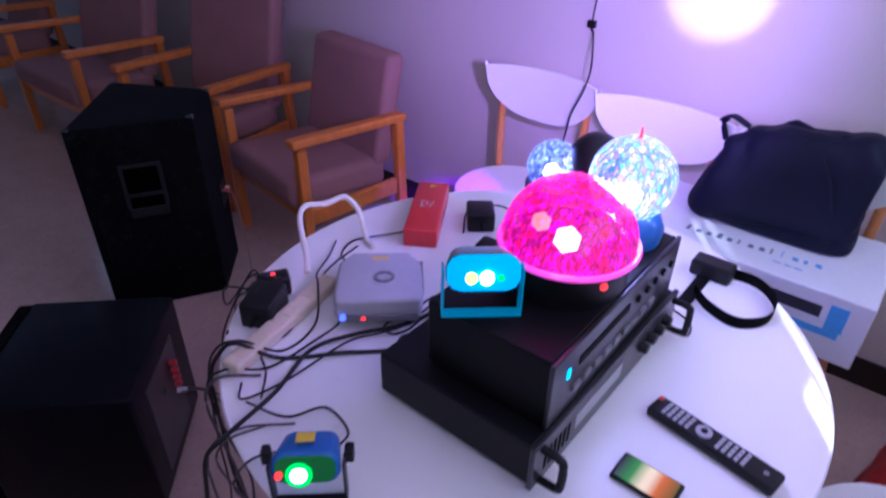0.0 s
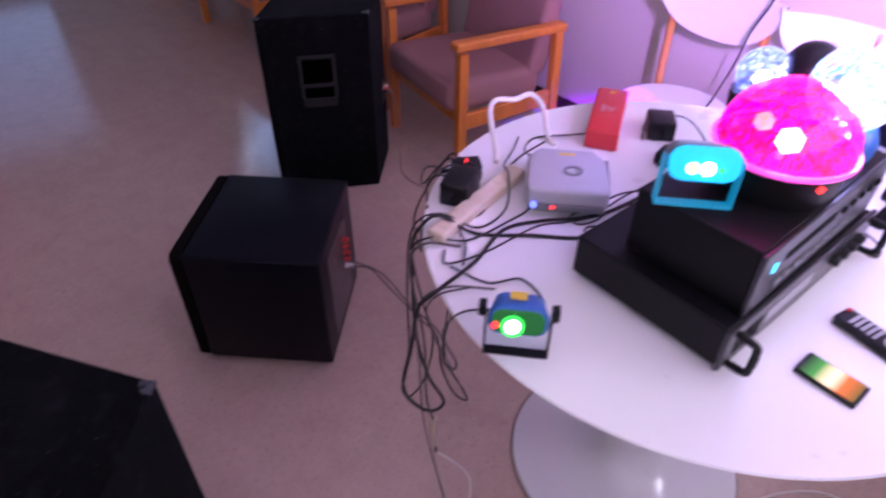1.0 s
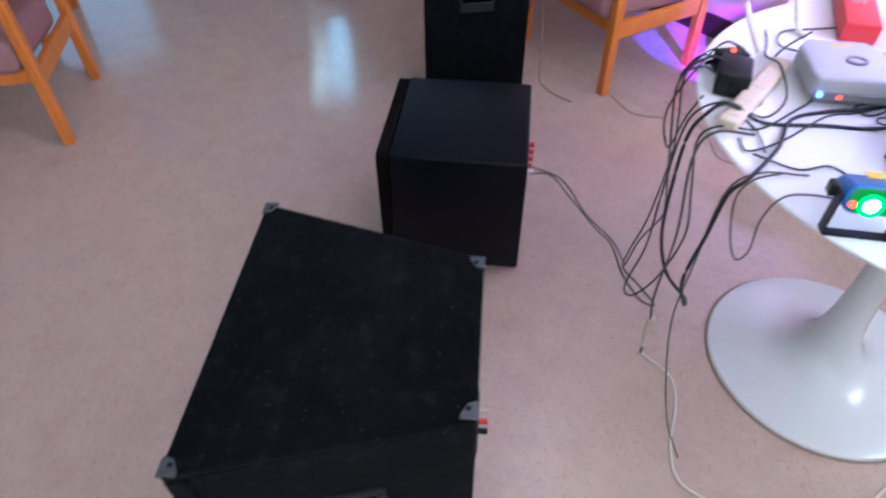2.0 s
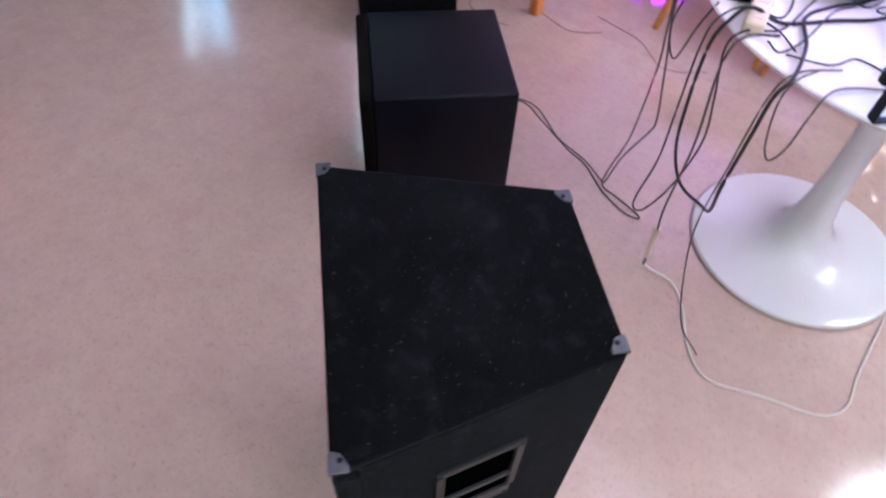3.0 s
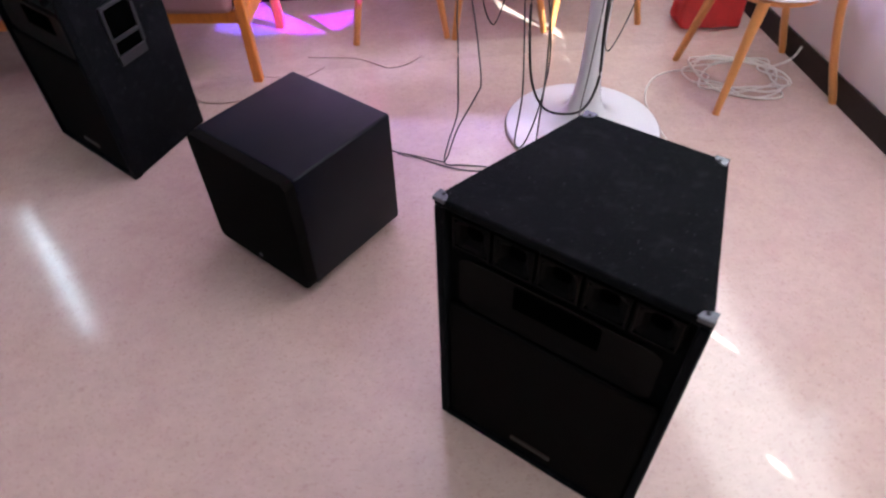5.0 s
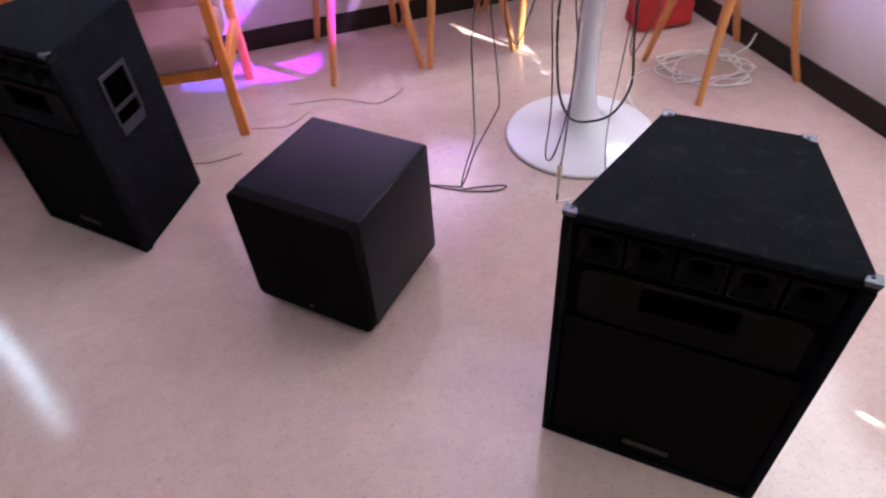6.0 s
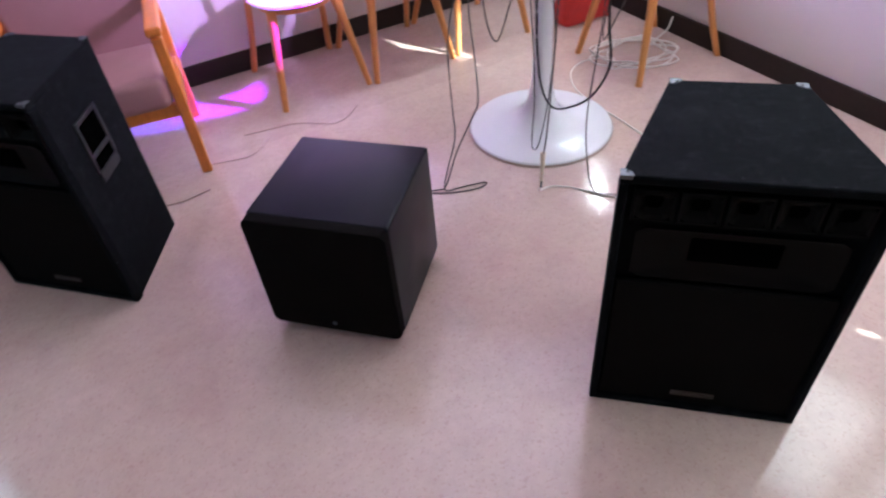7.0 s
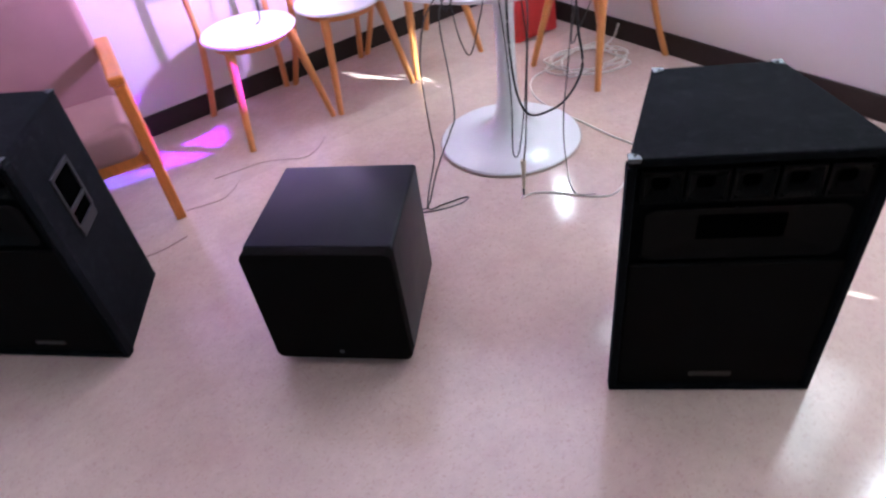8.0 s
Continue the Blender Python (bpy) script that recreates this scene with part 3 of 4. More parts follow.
def armchair(m, label, half=0.27, back_top=0.95):
    chair = thing("armchair", m, label, "armchair", "mauve armchairs along the wall")
    for s, side in ((-1, "a"), (1, "b")):
        x0, x1 = (s * half - 0.019, s * half + 0.019)
        part("leg", boxed(x0, x1, -0.245, -0.205, 0, 0.55, 0.006), "wood", chair)
        rear = boxed(x0, x1, 0.20, 0.24, 0, 0.56, 0.006)
        for v in rear.verts:
            v.co.y += 0.02 * (1 - v.co.z / 0.56) + 0.0
        part("rear_leg", rear, "wood", chair)
        arm = boxed(s * half - 0.026, s * half + 0.026, -0.265, 0.25, 0.55, 0.583, 0.009, 3)
        for v in arm.verts:
            v.co.z += -0.02 * (v.co.y + 0.265) / 0.5 + 0.012
        part("armrest", arm, "wood", chair)
        part("side_rail", boxed(x0 + 0.006, x1 - 0.006, -0.205, 0.205, 0.235, 0.30, 0.005), "wood", chair)
    part("front_rail", boxed(-half + 0.018, half - 0.018, -0.225, -0.20, 0.25, 0.30, 0.004), "wood", chair)
    seat = boxed(-half + 0.023, half - 0.023, -0.265, 0.18, 0.30, 0.42, 0.035, 4)
    for v in seat.verts:
        v.co.z += 0.018 * (1 - (v.co.x / half) ** 2) * (1 if v.co.z > 0.36 else 0) - 0.03 * (v.co.y + 0.26) / 0.45
    part("seat", seat, "fabric", chair, "mauve upholstered seat", smooth=True)
    back = boxed(-half + 0.02, half - 0.02, 0.13, 0.225, 0.36, back_top, 0.03, 4)
    for v in back.verts:
        v.co.y += (v.co.z - 0.36) * 0.21 - 0.025 * (v.co.x / half) ** 2
    part("backrest", back, "fabric", chair, "mauve upholstered back", smooth=True)
    return chair


armchair(pose(-1.385, 1.04, 0, 0, 0, -8), "mauve upholstered armchair with oak arms, beside the loudspeaker", 0.27, 0.79)
armchair(pose(-2.165, 1.075, 0, 0, 0, 10), "mauve upholstered armchair with oak arms, behind the loudspeaker", 0.285)
armchair(pose(-3.14, 0.975, 0, 0, 0, 1), "wide mauve upholstered armchair with oak arms, along the wall", 0.36)
armchair(pose(-4.3, 0.98, 0, 0, 0, 0), "mauve upholstered armchair with oak arms, far along the wall")
armchair(pose(-2.476, -1.15, 0, 0, 0, 62), "mauve upholstered armchair with oak legs, standing apart")
armchair(pose(-3.22, -1.02, 0, 0, 0, 62), "mauve upholstered armchair with oak legs, standing apart at the back")

# ---- white cafe chairs ----


def cafe_chair(m, label):
    chair = thing("cafe_chair", m, label, "chair", "white chairs round the table")
    bm = lathe([(0, 0.412), (0.16, 0.412), (0.195, 0.418), (0.205, 0.426), (0.201, 0.434), (0.187, 0.435), (0.14, 0.429), (0, 0.425)], 40)
    bmesh.ops.translate(bm, vec=(0, -0.04, 0), verts=bm.verts)
    part("seat", bm, "white_shell", chair, "round white seat", smooth=True)
    bm = lathe([(0.10, 0.387), (0.165, 0.387), (0.17, 0.411), (0.10, 0.411), (0.10, 0.387)], 32)
    bmesh.ops.translate(bm, vec=(0, -0.04, 0), verts=bm.verts)
    part("seat_ring", bm, "beech", chair, "beech ring under the seat", smooth=True)
    for s in (-1, 1):
        part("leg", tube([(s * 0.14, -0.15, 0.405), (s * 0.165, -0.185, 0.25), (s * 0.205, -0.235, 0.0)], 0.016, 10, 4, radii=(0.022, 0.0135)), "beech", chair, smooth=True)
        part("rear_leg", tube([(s * 0.17, 0.125, 0.79), (s * 0.168, 0.12, 0.62), (s * 0.165, 0.12, 0.42), (s * 0.18, 0.17, 0.2), (s * 0.20, 0.24, 0.0)], 0.016, 10, 5, radii=(0.014, 0.015)), "beech", chair, smooth=True)
    # half-moon backrest, gently curved
    bm = bmesh.new()
    front, rear = [], []
    n = 28
    for k in range(n + 1):
        x = -0.225 + 0.45 * k / n
        u = x / 0.225
        low = 0.82 - 0.175 * math.sqrt(max(0, 1 - abs(u) ** 2.4))
        top = 0.822 - 0.012 * abs(u) ** 3
        y = 0.105 - 0.045 * u * u
        for group, dy in ((front, 0), (rear, 0.013)):
            group.append([bm.verts.new((x, y + dy + (z - 0.635) * 0.1, z)) for z in (low, low * 0.5 + top * 0.5, top)])
    for k in range(n):
        for j in range(2):
            bm.faces.new((front[k][j], front[k + 1][j], front[k + 1][j + 1], front[k][j + 1]))
            bm.faces.new((rear[k][j], rear[k][j + 1], rear[k + 1][j + 1], rear[k + 1][j]))
        bm.faces.new((front[k][0], rear[k][0], rear[k + 1][0], front[k + 1][0]))
        bm.faces.new((front[k][2], front[k + 1][2], rear[k + 1][2], rear[k][2]))
    for k in (0, n):
        for j in range(2):
            bm.faces.new((front[k][j], front[k][j + 1], rear[k][j + 1], rear[k][j]))
    part("backrest", bm, "white_shell", chair, "white half-moon backrest", smooth=True)
    return chair


cafe_chair(pose(-0.53, 1.25, 0), "white chair with beech legs against the wall")
cafe_chair(pose(-0.09, 1.23, 0), "white chair with beech legs against the wall")
cafe_chair(pose(0.355, 1.24, 0), "white chair with beech legs holding a carton")
cafe_chair(pose(0.845, 0.465, 0, 0, 0, -90), "white chair with beech legs at the table")

# ---- things on the chairs and in the corner ----
carton = thing("carton", pose(0.33, 1.13, 0.436), "long white printed carton lying on a chair", "box")
part("carton_body", boxed(-0.33, 0.27, -0.17, 0.17, 0, 0.18, 0.004), "carton", carton)
for k, (w, h) in enumerate(((0.009, 0.026), (0.014, 0.018), (0.013, 0.018), (0.013, 0.028), (0.013, 0.018), (0.005, 0.024), (0.013, 0.018), (0.014, 0.018), (0.005, 0.028), (0.003, 0.034), (0.014, 0.018), (0.009, 0.018), (0.015, 0.018))):
    x = -0.197 + 0.0262 * k
    part("printed_bar", boxed(x, x + w, -0.098 + 0.0021 * k, -0.098 + 0.0021 * k + h, 0.1798, 0.1804), "print_grey" if k < 9 else "print_blue", carton)
for x in (0.03, 0.055, 0.08):
    part("printed_bar", boxed(x, x + 0.018, -0.112, -0.107, 0.1798, 0.1804), "print_blue", carton)
part("printed_device", boxed(-0.06, 0.17, -0.1706, -0.1695, 0.11, 0.143, 0.0002), "print_dark", carton, "printed picture of a black rack unit")
part("printed_band", boxed(-0.08, 0.22, -0.1706, -0.1695, 0.065, 0.085, 0.0002), "print_blue", carton, "printed blue band")
part("printed_band", boxed(0.185, 0.225, -0.1706, -0.1695, 0.085, 0.155, 0.0002), "print_blue", carton, "printed blue band")

bag = thing("bag", pose(0.315, 1.215, 0.617), "slack black nylon bag lying on a carton", "bag")
bm = ball(1, (0, 0, 0), 40, 64)


def power_of(q, e):
    return math.copysign(abs(q) ** e, q)


for v in bm.verts:
    x, y, z = v.co
    up = power_of(z, 0.28)
    v.co = Vector((power_of(x, 0.34) * (0.20 - 0.022 * up) + 0.012 * up, power_of(y, 0.5) * (0.088 - 0.03 * up), max(0.0, up * 0.137 + 0.13)))
    if v.co.z > 0.01:
        fold = noise.noise(Vector((v.co.x * 6, v.co.y * 8, v.co.z * 6))) * 0.03 + abs(noise.noise(Vector((v.co.x * 14 + v.co.z * 9, v.co.y * 12, v.co.z * 10)))) * 0.028
        v.co += Vector((v.co.x, v.co.y * 1.5, v.co.z - 0.1)).normalized() * (fold - 0.012)
        v.co.z += 0.02 * math.sin(v.co.x * 7 + 0.6)
part("bag_body", bm, "nylon", bag, smooth=True)
part("bag_handle", tube([(-0.185, -0.01, 0.20), (-0.20, -0.01, 0.248), (-0.175, -0.02, 0.268), (-0.13, -0.02, 0.25)], 0.016, 8, 6, flat=0.3), "nylon", bag)
part("seam_piping", tube([(0.0, -0.075, 0.272), (0.05, -0.085, 0.25), (0.09, -0.098, 0.2), (0.12, -0.108, 0.12)], 0.003, 6, 6), "nylon", bag)

red_bag = thing("shopping_bag", pose(0.87, 0.98, 0), "red bag slumped on the floor in the corner", "bag")
bm = boxed(-0.15, 0.15, -0.08, 0.08, 0, 0.26, 0.03, 3)
bmesh.ops.subdivide_edges(bm, edges=bm.edges[:], cuts=3, use_grid_fill=True)
for v in bm.verts:
    if v.co.z > 0.01:
        v.co += Vector((1, 1, 0.4)) * noise.noise(v.co * 11) * 0.03
        v.co.x *= 1 - 0.5 * v.co.z
part("bag_body", bm, "red_cloth", red_bag, smooth=True)

# ---- the amplifier stack on the table ----
amp = thing("power_amplifier", pose(0.169, 0.198, TOP, 0, 0, -0.7), "black rack power amplifier with front handles", "amplifier")
part("case", boxed(-0.143, 0.128, -0.222, 0.222, 0.012, 0.086, 0.003), "black_metal", amp)
face = part("front_panel", boxed(0.128, 0.136, -0.228, 0.228, 0.010, 0.088, 0.002), "panel", amp, "brushed dark front panel")
for s in (-1, 1):
    part("handle", tube([(0.134, s * 0.208, 0.018), (0.162, s * 0.208, 0.02), (0.168, s * 0.208, 0.03), (0.168, s * 0.208, 0.066), (0.162, s * 0.208, 0.076), (0.134, s * 0.208, 0.078)], 0.006, 10, 4), "plastic", face, smooth=True)
for y, r in ((0.09, 0.010), (0.12, 0.010), (0.15, 0.010), (0.18, 0.010)):
    part("knob", disc(r, 0.014, pose(0.142, y, 0.052, 0, 90), 18, r * 0.85), "plastic", face)
part("display", boxed(0.1355, 0.1375, -0.12, 0.02, 0.04, 0.066, 0.001), "grey", face, "pale display strip")
for k in range(6):
    part("vent_slot", boxed(0.1355, 0.1368, -0.2 + 0.012 * k, -0.194 + 0.012 * k, 0.03, 0.066), "rubber", face)
for x in (-0.11, 0.1):
    for y in (-0.18, 0.18):
        part("foot", disc(0.014, 0.013, pose(x, y, 0.0065), 12), "rubber", amp)

player = thing("disc_player", pose(0.193, 0.205, TOP + 0.087), "black rack player stacked on the amplifier", "player")
part("case", boxed(-0.103, 0.095, -0.195, 0.195, 0.004, 0.113, 0.003), "black_metal", player)
pf = part("front_panel", boxed(0.095, 0.102, -0.2, 0.2, 0.004, 0.113, 0.002), "panel", player, "brushed dark front panel")
part("slot", boxed(0.1015, 0.1032, -0.13, 0.02, 0.07, 0.084, 0.0005), "rubber", pf)
for y in (0.05, 0.08, 0.11, 0.14, 0.17):
    part("button", disc(0.006, 0.006, pose(0.104, y, 0.075, 0, 90), 12), "plastic", pf)
part("indicator", boxed(0.1015, 0.1035, -0.162, -0.154, 0.066, 0.082, 0.0005), "led_cyan", pf, "cyan indicator")
for k in range(9):
    part("button", boxed(0.1015, 0.106, -0.14 + 0.03 * k, -0.122 + 0.03 * k, 0.028, 0.04, 0.001), "grey_dark", pf)
for x in (-0.08, 0.08):
    for y in (-0.16, 0.16):
        part("foot", disc(0.012, 0.005, pose(x, y, 0.0025), 12), "rubber", player)
PT = TOP + 0.087 + 0.113


def faceted(radius, low, rows, around):
    """A dome of flat facets, cut off at the height low."""
    bm = bmesh.new()
    start = math.asin(low / radius)
    rings = []
    for j in range(rows):
        a = start + (math.pi / 2 - start) * j / rows
        rings.append([bm.verts.new((radius * math.cos(a) * math.cos(2 * math.pi * (k + 0.5 * (j % 2)) / around), radius * math.cos(a) * math.sin(2 * math.pi * (k + 0.5 * (j % 2)) / around), radius * math.sin(a))) for k in range(around)])
    tip = bm.verts.new((0, 0, radius))
    for j, (a, b) in enumerate(zip(rings, rings[1:])):
        for k in range(around):
            q = (k + 1) % around
            if j % 2:
                bm.faces.new((a[k], a[q], b[q])), bm.faces.new((a[k], b[q], b[k]))
            else:
                bm.faces.new((a[k], a[q], b[k])), bm.faces.new((a[q], b[q], b[k]))
    for k in range(around):
        bm.faces.new((rings[-1][k], rings[-1][(k + 1) % around], tip))
    return bm


def hexagon(at, r, aim, depth=0.004):
    return disc(r, depth, look(at, aim) @ pose(0, 0, 0, 0, 0, 20), 6)


dome = thing("party_light", pose(0.200, 0.190, PT), "magenta lit crystal dome light on a black base", "party light", "party lights")
part("base", lathe([(0, 0), (0.086, 0), (0.090, 0.008), (0.090, 0.045), (0.098, 0.05), (0.098, 0.056), (0, 0.056)], 40), "plastic", dome, smooth=True)
bm = faceted(0.097, 0.0, 15, 40)
bmesh.ops.translate(bm, vec=(0, 0, 0.057), verts=bm.verts)
part("dome_rim", lathe([(0.094, 0.0535), (0.101, 0.0535), (0.103, 0.057), (0.101, 0.061), (0.096, 0.061)], 48), "crystal_rim", dome, "pink lit clear rim", smooth=True)
part("crystal_dome", bm, "crystal_magenta", dome, "faceted clear dome lit magenta").visible_shadow = False
part("led", hexagon((0.022, -0.05, 0.09), 0.019, (0.4, -0.5, 0.5)), "led_white", dome, "white hot LED")
part("led", hexagon((-0.02, -0.05, 0.102), 0.014, (0.4, -0.5, 0.5)), "led_amber", dome, "amber LED")
part("indicator", disc(0.005, 0.004, pose(0.083, -0.048, 0.04, 0, 90, -30), 10), "led_red", dome)

globe = thing("party_light", pose(0.216, 0.349, PT), "crystal ball light glowing white and cyan", "party light", "party lights")
# the blue shell colour stands in for blue light on the base
part("base", lathe([(0, 0), (0.06, 0), (0.063, 0.02), (0.052, 0.046), (0.036, 0.058), (0, 0.058)], 32), "blue_shell", globe, "base coloured blue for the light on it", smooth=True)
bm = faceted(0.067, -0.048, 18, 30)
bmesh.ops.translate(bm, vec=(0, 0, 0.10), verts=bm.verts)
part("crystal_ball", bm, "crystal_ice", globe, "faceted clear ball lit white and cyan").visible_shadow = False
part("led", hexagon((0.01, -0.03, 0.085), 0.022, (0.4, -0.6, 0.4)), "led_white", globe, "white hot LED")
part("finial", tube([(0, 0, 0.164), (0.001, 0, 0.174), (0, 0, 0.184)], 0.005, 6, 3, radii=(0.004, 0.0012)), "led_red", globe, "red-lit tip")

globe2 = thing("party_light", pose(0.069, 0.368, TOP + 0.0865), "small crystal ball light glowing blue", "party light", "party lights")
part("base", lathe([(0, 0), (0.04, 0), (0.042, 0.09), (0.046, 0.135), (0.046, 0.15), (0, 0.15)], 28), "plastic", globe2, smooth=True)
bm = faceted(0.046, -0.022, 10, 18)
bmesh.ops.translate(bm, vec=(0, 0, 0.18), verts=bm.verts)
part("crystal_ball", bm, "crystal_blue", globe2, "small faceted ball lit blue").visible_shadow = False
part("led", hexagon((0.008, -0.02, 0.18), 0.016, (0.4, -0.6, 0.4)), "led_white", globe2, "white hot LED")

unlit = thing("party_light", pose(0.130, 0.398, TOP + 0.0865), "small dark ball light, unlit, on a ribbed base", "party light", "party lights")
part("base", lathe([(0, 0), (0.036, 0), (0.038, 0.135), (0.044, 0.145), (0.044, 0.155), (0.04, 0.157), (0.04, 0.165), (0, 0.165)], 28), "plastic", unlit, smooth=True)
part("ball", ball(0.047, (0, 0, 0.2), 14, 24), "plastic", unlit, smooth=True)


def flood(name, m, label, shell, lens, wide, lit):
    """A small octagonal lamp head that tips up in a wire yoke. It looks along -y."""
    lampo = thing(name, m, label, "lamp")
    w, h = wide, wide * 0.52
    outline = [(-w, -h * 0.4), (-w * 0.86, -h * 0.82), (-w * 0.62, -h), (w * 0.62, -h), (w * 0.86, -h * 0.82), (w, -h * 0.4), (w, h * 0.4), (w * 0.86, h * 0.82), (w * 0.62, h), (-w * 0.62, h), (-w * 0.86, h * 0.82), (-w, h * 0.4)]
    tilt = pose(0, -0.012, 0.066, 72)
    bm = prism(outline, -0.05, 0.014, 0.006, 3)
    for v in bm.verts:
        if v.co.z < 0:
            v.co.x *= 1 + 3.5 * v.co.z
            v.co.y *= 1 + 5.0 * v.co.z
    bmesh.ops.transform(bm, matrix=tilt, verts=bm.verts)
    head = part("lamp_head", bm, shell, lampo, smooth=True)
    glass = prism([(x * 0.97, y * 0.95) for x, y in outline] if shell == "teal_shell" else [(x * 0.86, y * 0.82) for x, y in outline], 0.0125, 0.0165, 0.001)
    bmesh.ops.transform(glass, matrix=tilt, verts=glass.verts)
    part("lens", glass, lens, head)
    for x, r, key in lit:
        part("led", disc(r, 0.004, tilt @ pose(x, -0.006, 0.0185 - 0.1 * r), 16), key, head)
    yoke = boxed(-w - 0.004, w + 0.004, -0.028, -0.012, 0.0, 0.004, 0.001)
    for q in (-1, 1):
        boxed(q * (w + 0.003) - 0.0015, q * (w + 0.003) + 0.0015, -0.026, -0.006, 0.0, 0.075, 0.0005, bm=yoke)
    part("yoke", yoke, "teal" if shell == "teal_shell" else "plastic", lampo)
    for s in () if shell == "teal_shell" else (-1, 1):
        part("knob", boxed(s * (w + 0.009) - 0.006, s * (w + 0.009) + 0.006, -0.009, 0.009, 0.058, 0.08, 0.003), "plastic", lampo)
    return lampo


flood("effect_light", pose(0.150, 0.048, PT, 0, 0, 42), "cyan lit stage effect light in a wire yoke", "teal_shell", "cyan_shell", 0.049, ((0.004, 0.009, "led_white"), (-0.016, 0.008, "led_amber"), (0.022, 0.004, "led_green_glow")))
flood("effect_light", pose(0.071, -0.205, TOP, 0, 0, 42), "blue effect light shining green from a wire yoke", "blue_shell", "led_green_dim", 0.044, ((-0.008, 0.017, "led_green_glow"), (-0.008, 0.011, "led_green"), (-0.033, 0.005, "led_red")))
part("sticker", boxed(-0.014, 0.010, 0.0, 0.018, 0.0905, 0.0925, turn=Matrix.Translation((0, 0.0, 0.092)) @ pose(0, 0, 0, -10) @ Matrix.Translation((0, 0, -0.092))), "yellow", bpy.data.objects["effect_light.001"], "yellow warning sticker")

# ---- small things on the table ----
router = thing("router", pose(-0.148, 0.154, TOP, 0, 0, 42), "silver grey router with a round mark and status lights", "router")
bm = prism([(-0.075, -0.085), (0.075, -0.085), (0.08, -0.06), (0.078, 0.05), (0.055, 0.088), (-0.055, 0.088), (-0.078, 0.05), (-0.08, -0.06)], 0.008, 0.05, 0.008, 3)
for v in bm.verts:
    v.co.z += 0.012 * (0.09 - v.co.y) / 0.18
part("shell", bm, "grey", router, smooth=True)
bm = lathe([(0.013, 0.0), (0.019, 0.0), (0.019, 0.002), (0.013, 0.002), (0.013, 0.0)], 24)
bmesh.ops.transform(bm, matrix=pose(0.01, -0.01, 0.0585, -4), verts=bm.verts)
part("round_mark", bm, "grey_dark", router, smooth=True)
part("front_strip", boxed(-0.07, 0.07, -0.0875, -0.083, 0.016, 0.032, 0.002), "grey_dark", router)
part("status_light", disc(0.006, 0.004, pose(-0.062, -0.0885, 0.028, 90), 12), "led_blue", router)
part("status_light", boxed(-0.03, -0.022, -0.089, -0.086, 0.022, 0.028), "led_red", router)
for k in range(8):
    part("vent", boxed(0.074, 0.0815, -0.03 + 0.011 * k, -0.025 + 0.011 * k, 0.03, 0.05, 0.001), "grey_dark", router)
part("sticker", boxed(-0.016, 0.016, 0.055, 0.066, 0.0512, 0.0522), "yellow", router, "small yellow sticker")
part("base", boxed(-0.06, 0.06, -0.07, 0.07, 0, 0.012, 0.003), "grey_dark", router)

red_box = thing("toy_box", pose(-0.268, 0.434, TOP, 0, 0, -58), "red plastic case with a pale scratched emblem", "box")
part("case", boxed(-0.112, 0.112, -0.036, 0.036, 0, 0.044, 0.005, 3), "red", red_box, smooth=True)
emblem = part("emblem", boxed(-0.018, 0.018, -0.019, 0.019, 0.0436, 0.0446, 0.0003), "red", red_box)
for q in ((-0.014, -0.011, -0.017, -0.007), (-0.009, 0.006, -0.014, -0.011), (0.009, 0.012, -0.016, -0.006), (-0.012, 0.004, -0.003, 0.0), (-0.004, -0.001, 0.002, 0.013), (0.004, 0.013, 0.006, 0.009), (-0.014, -0.008, 0.011, 0.014)):
    part("emblem_bar", boxed(*q, 0.0445, 0.0452), "grey", emblem)
part("sticker", disc(0.010, 0.002, pose(-0.09, 0.0, 0.0442), 3), "yellow", red_box, "yellow triangle sticker")

strip = thing("power_strip", pose(-0.222, -0.01, TOP, 0, 0, 12), "cream power strip lying along the table edge", "power strip")
part("body", boxed(-0.019, 0.019, -0.14, 0.14, 0, 0.024, 0.006, 3), "cream", strip, smooth=True)
for k in range(4):
    part("socket", boxed(-0.012, 0.012, -0.12 + 0.06 * k, -0.09 + 0.06 * k, 0.0235, 0.0252, 0.001), "cream", strip)


def adapter(m, label, size=(0.03, 0.04, 0.05)):
    a = thing("power_adapter", m, label, "adapter", "power adapters")
    part("body", boxed(-size[0], size[0], -size[1], size[1], 0, size[2], 0.006, 3), "plastic", a, smooth=True)
    part("strain_relief", tube([(0, -size[1] + 0.004, size[2] * 0.5), (0, -size[1] - 0.012, size[2] * 0.5), (0, -size[1] - 0.022, size[2] * 0.45)], 0.005, 8, 3, radii=(0.006, 0.003)), "rubber", a)
    return a


adapter(pose(-0.272, -0.015, TOP, 0, 0, 30), "black power adapter plugged into the strip")
lit = adapter(pose(-0.315, 0.04, TOP + 0.0, 0, 0, -30), "black plug with a red light on the table edge", (0.02, 0.03, 0.04))
part("indicator", ball(0.005, (0.0, 0.0, 0.041), 6, 8), "led_red", lit, "red light")
adapter(pose(-0.168, 0.50, TOP, 0, 0, 40), "black power adapter behind the router", (0.03, 0.036, 0.045))
adapter(pose(-0.085, 0.41, TOP, 0, 0, 10), "black power adapter among cables", (0.02, 0.025, 0.03))

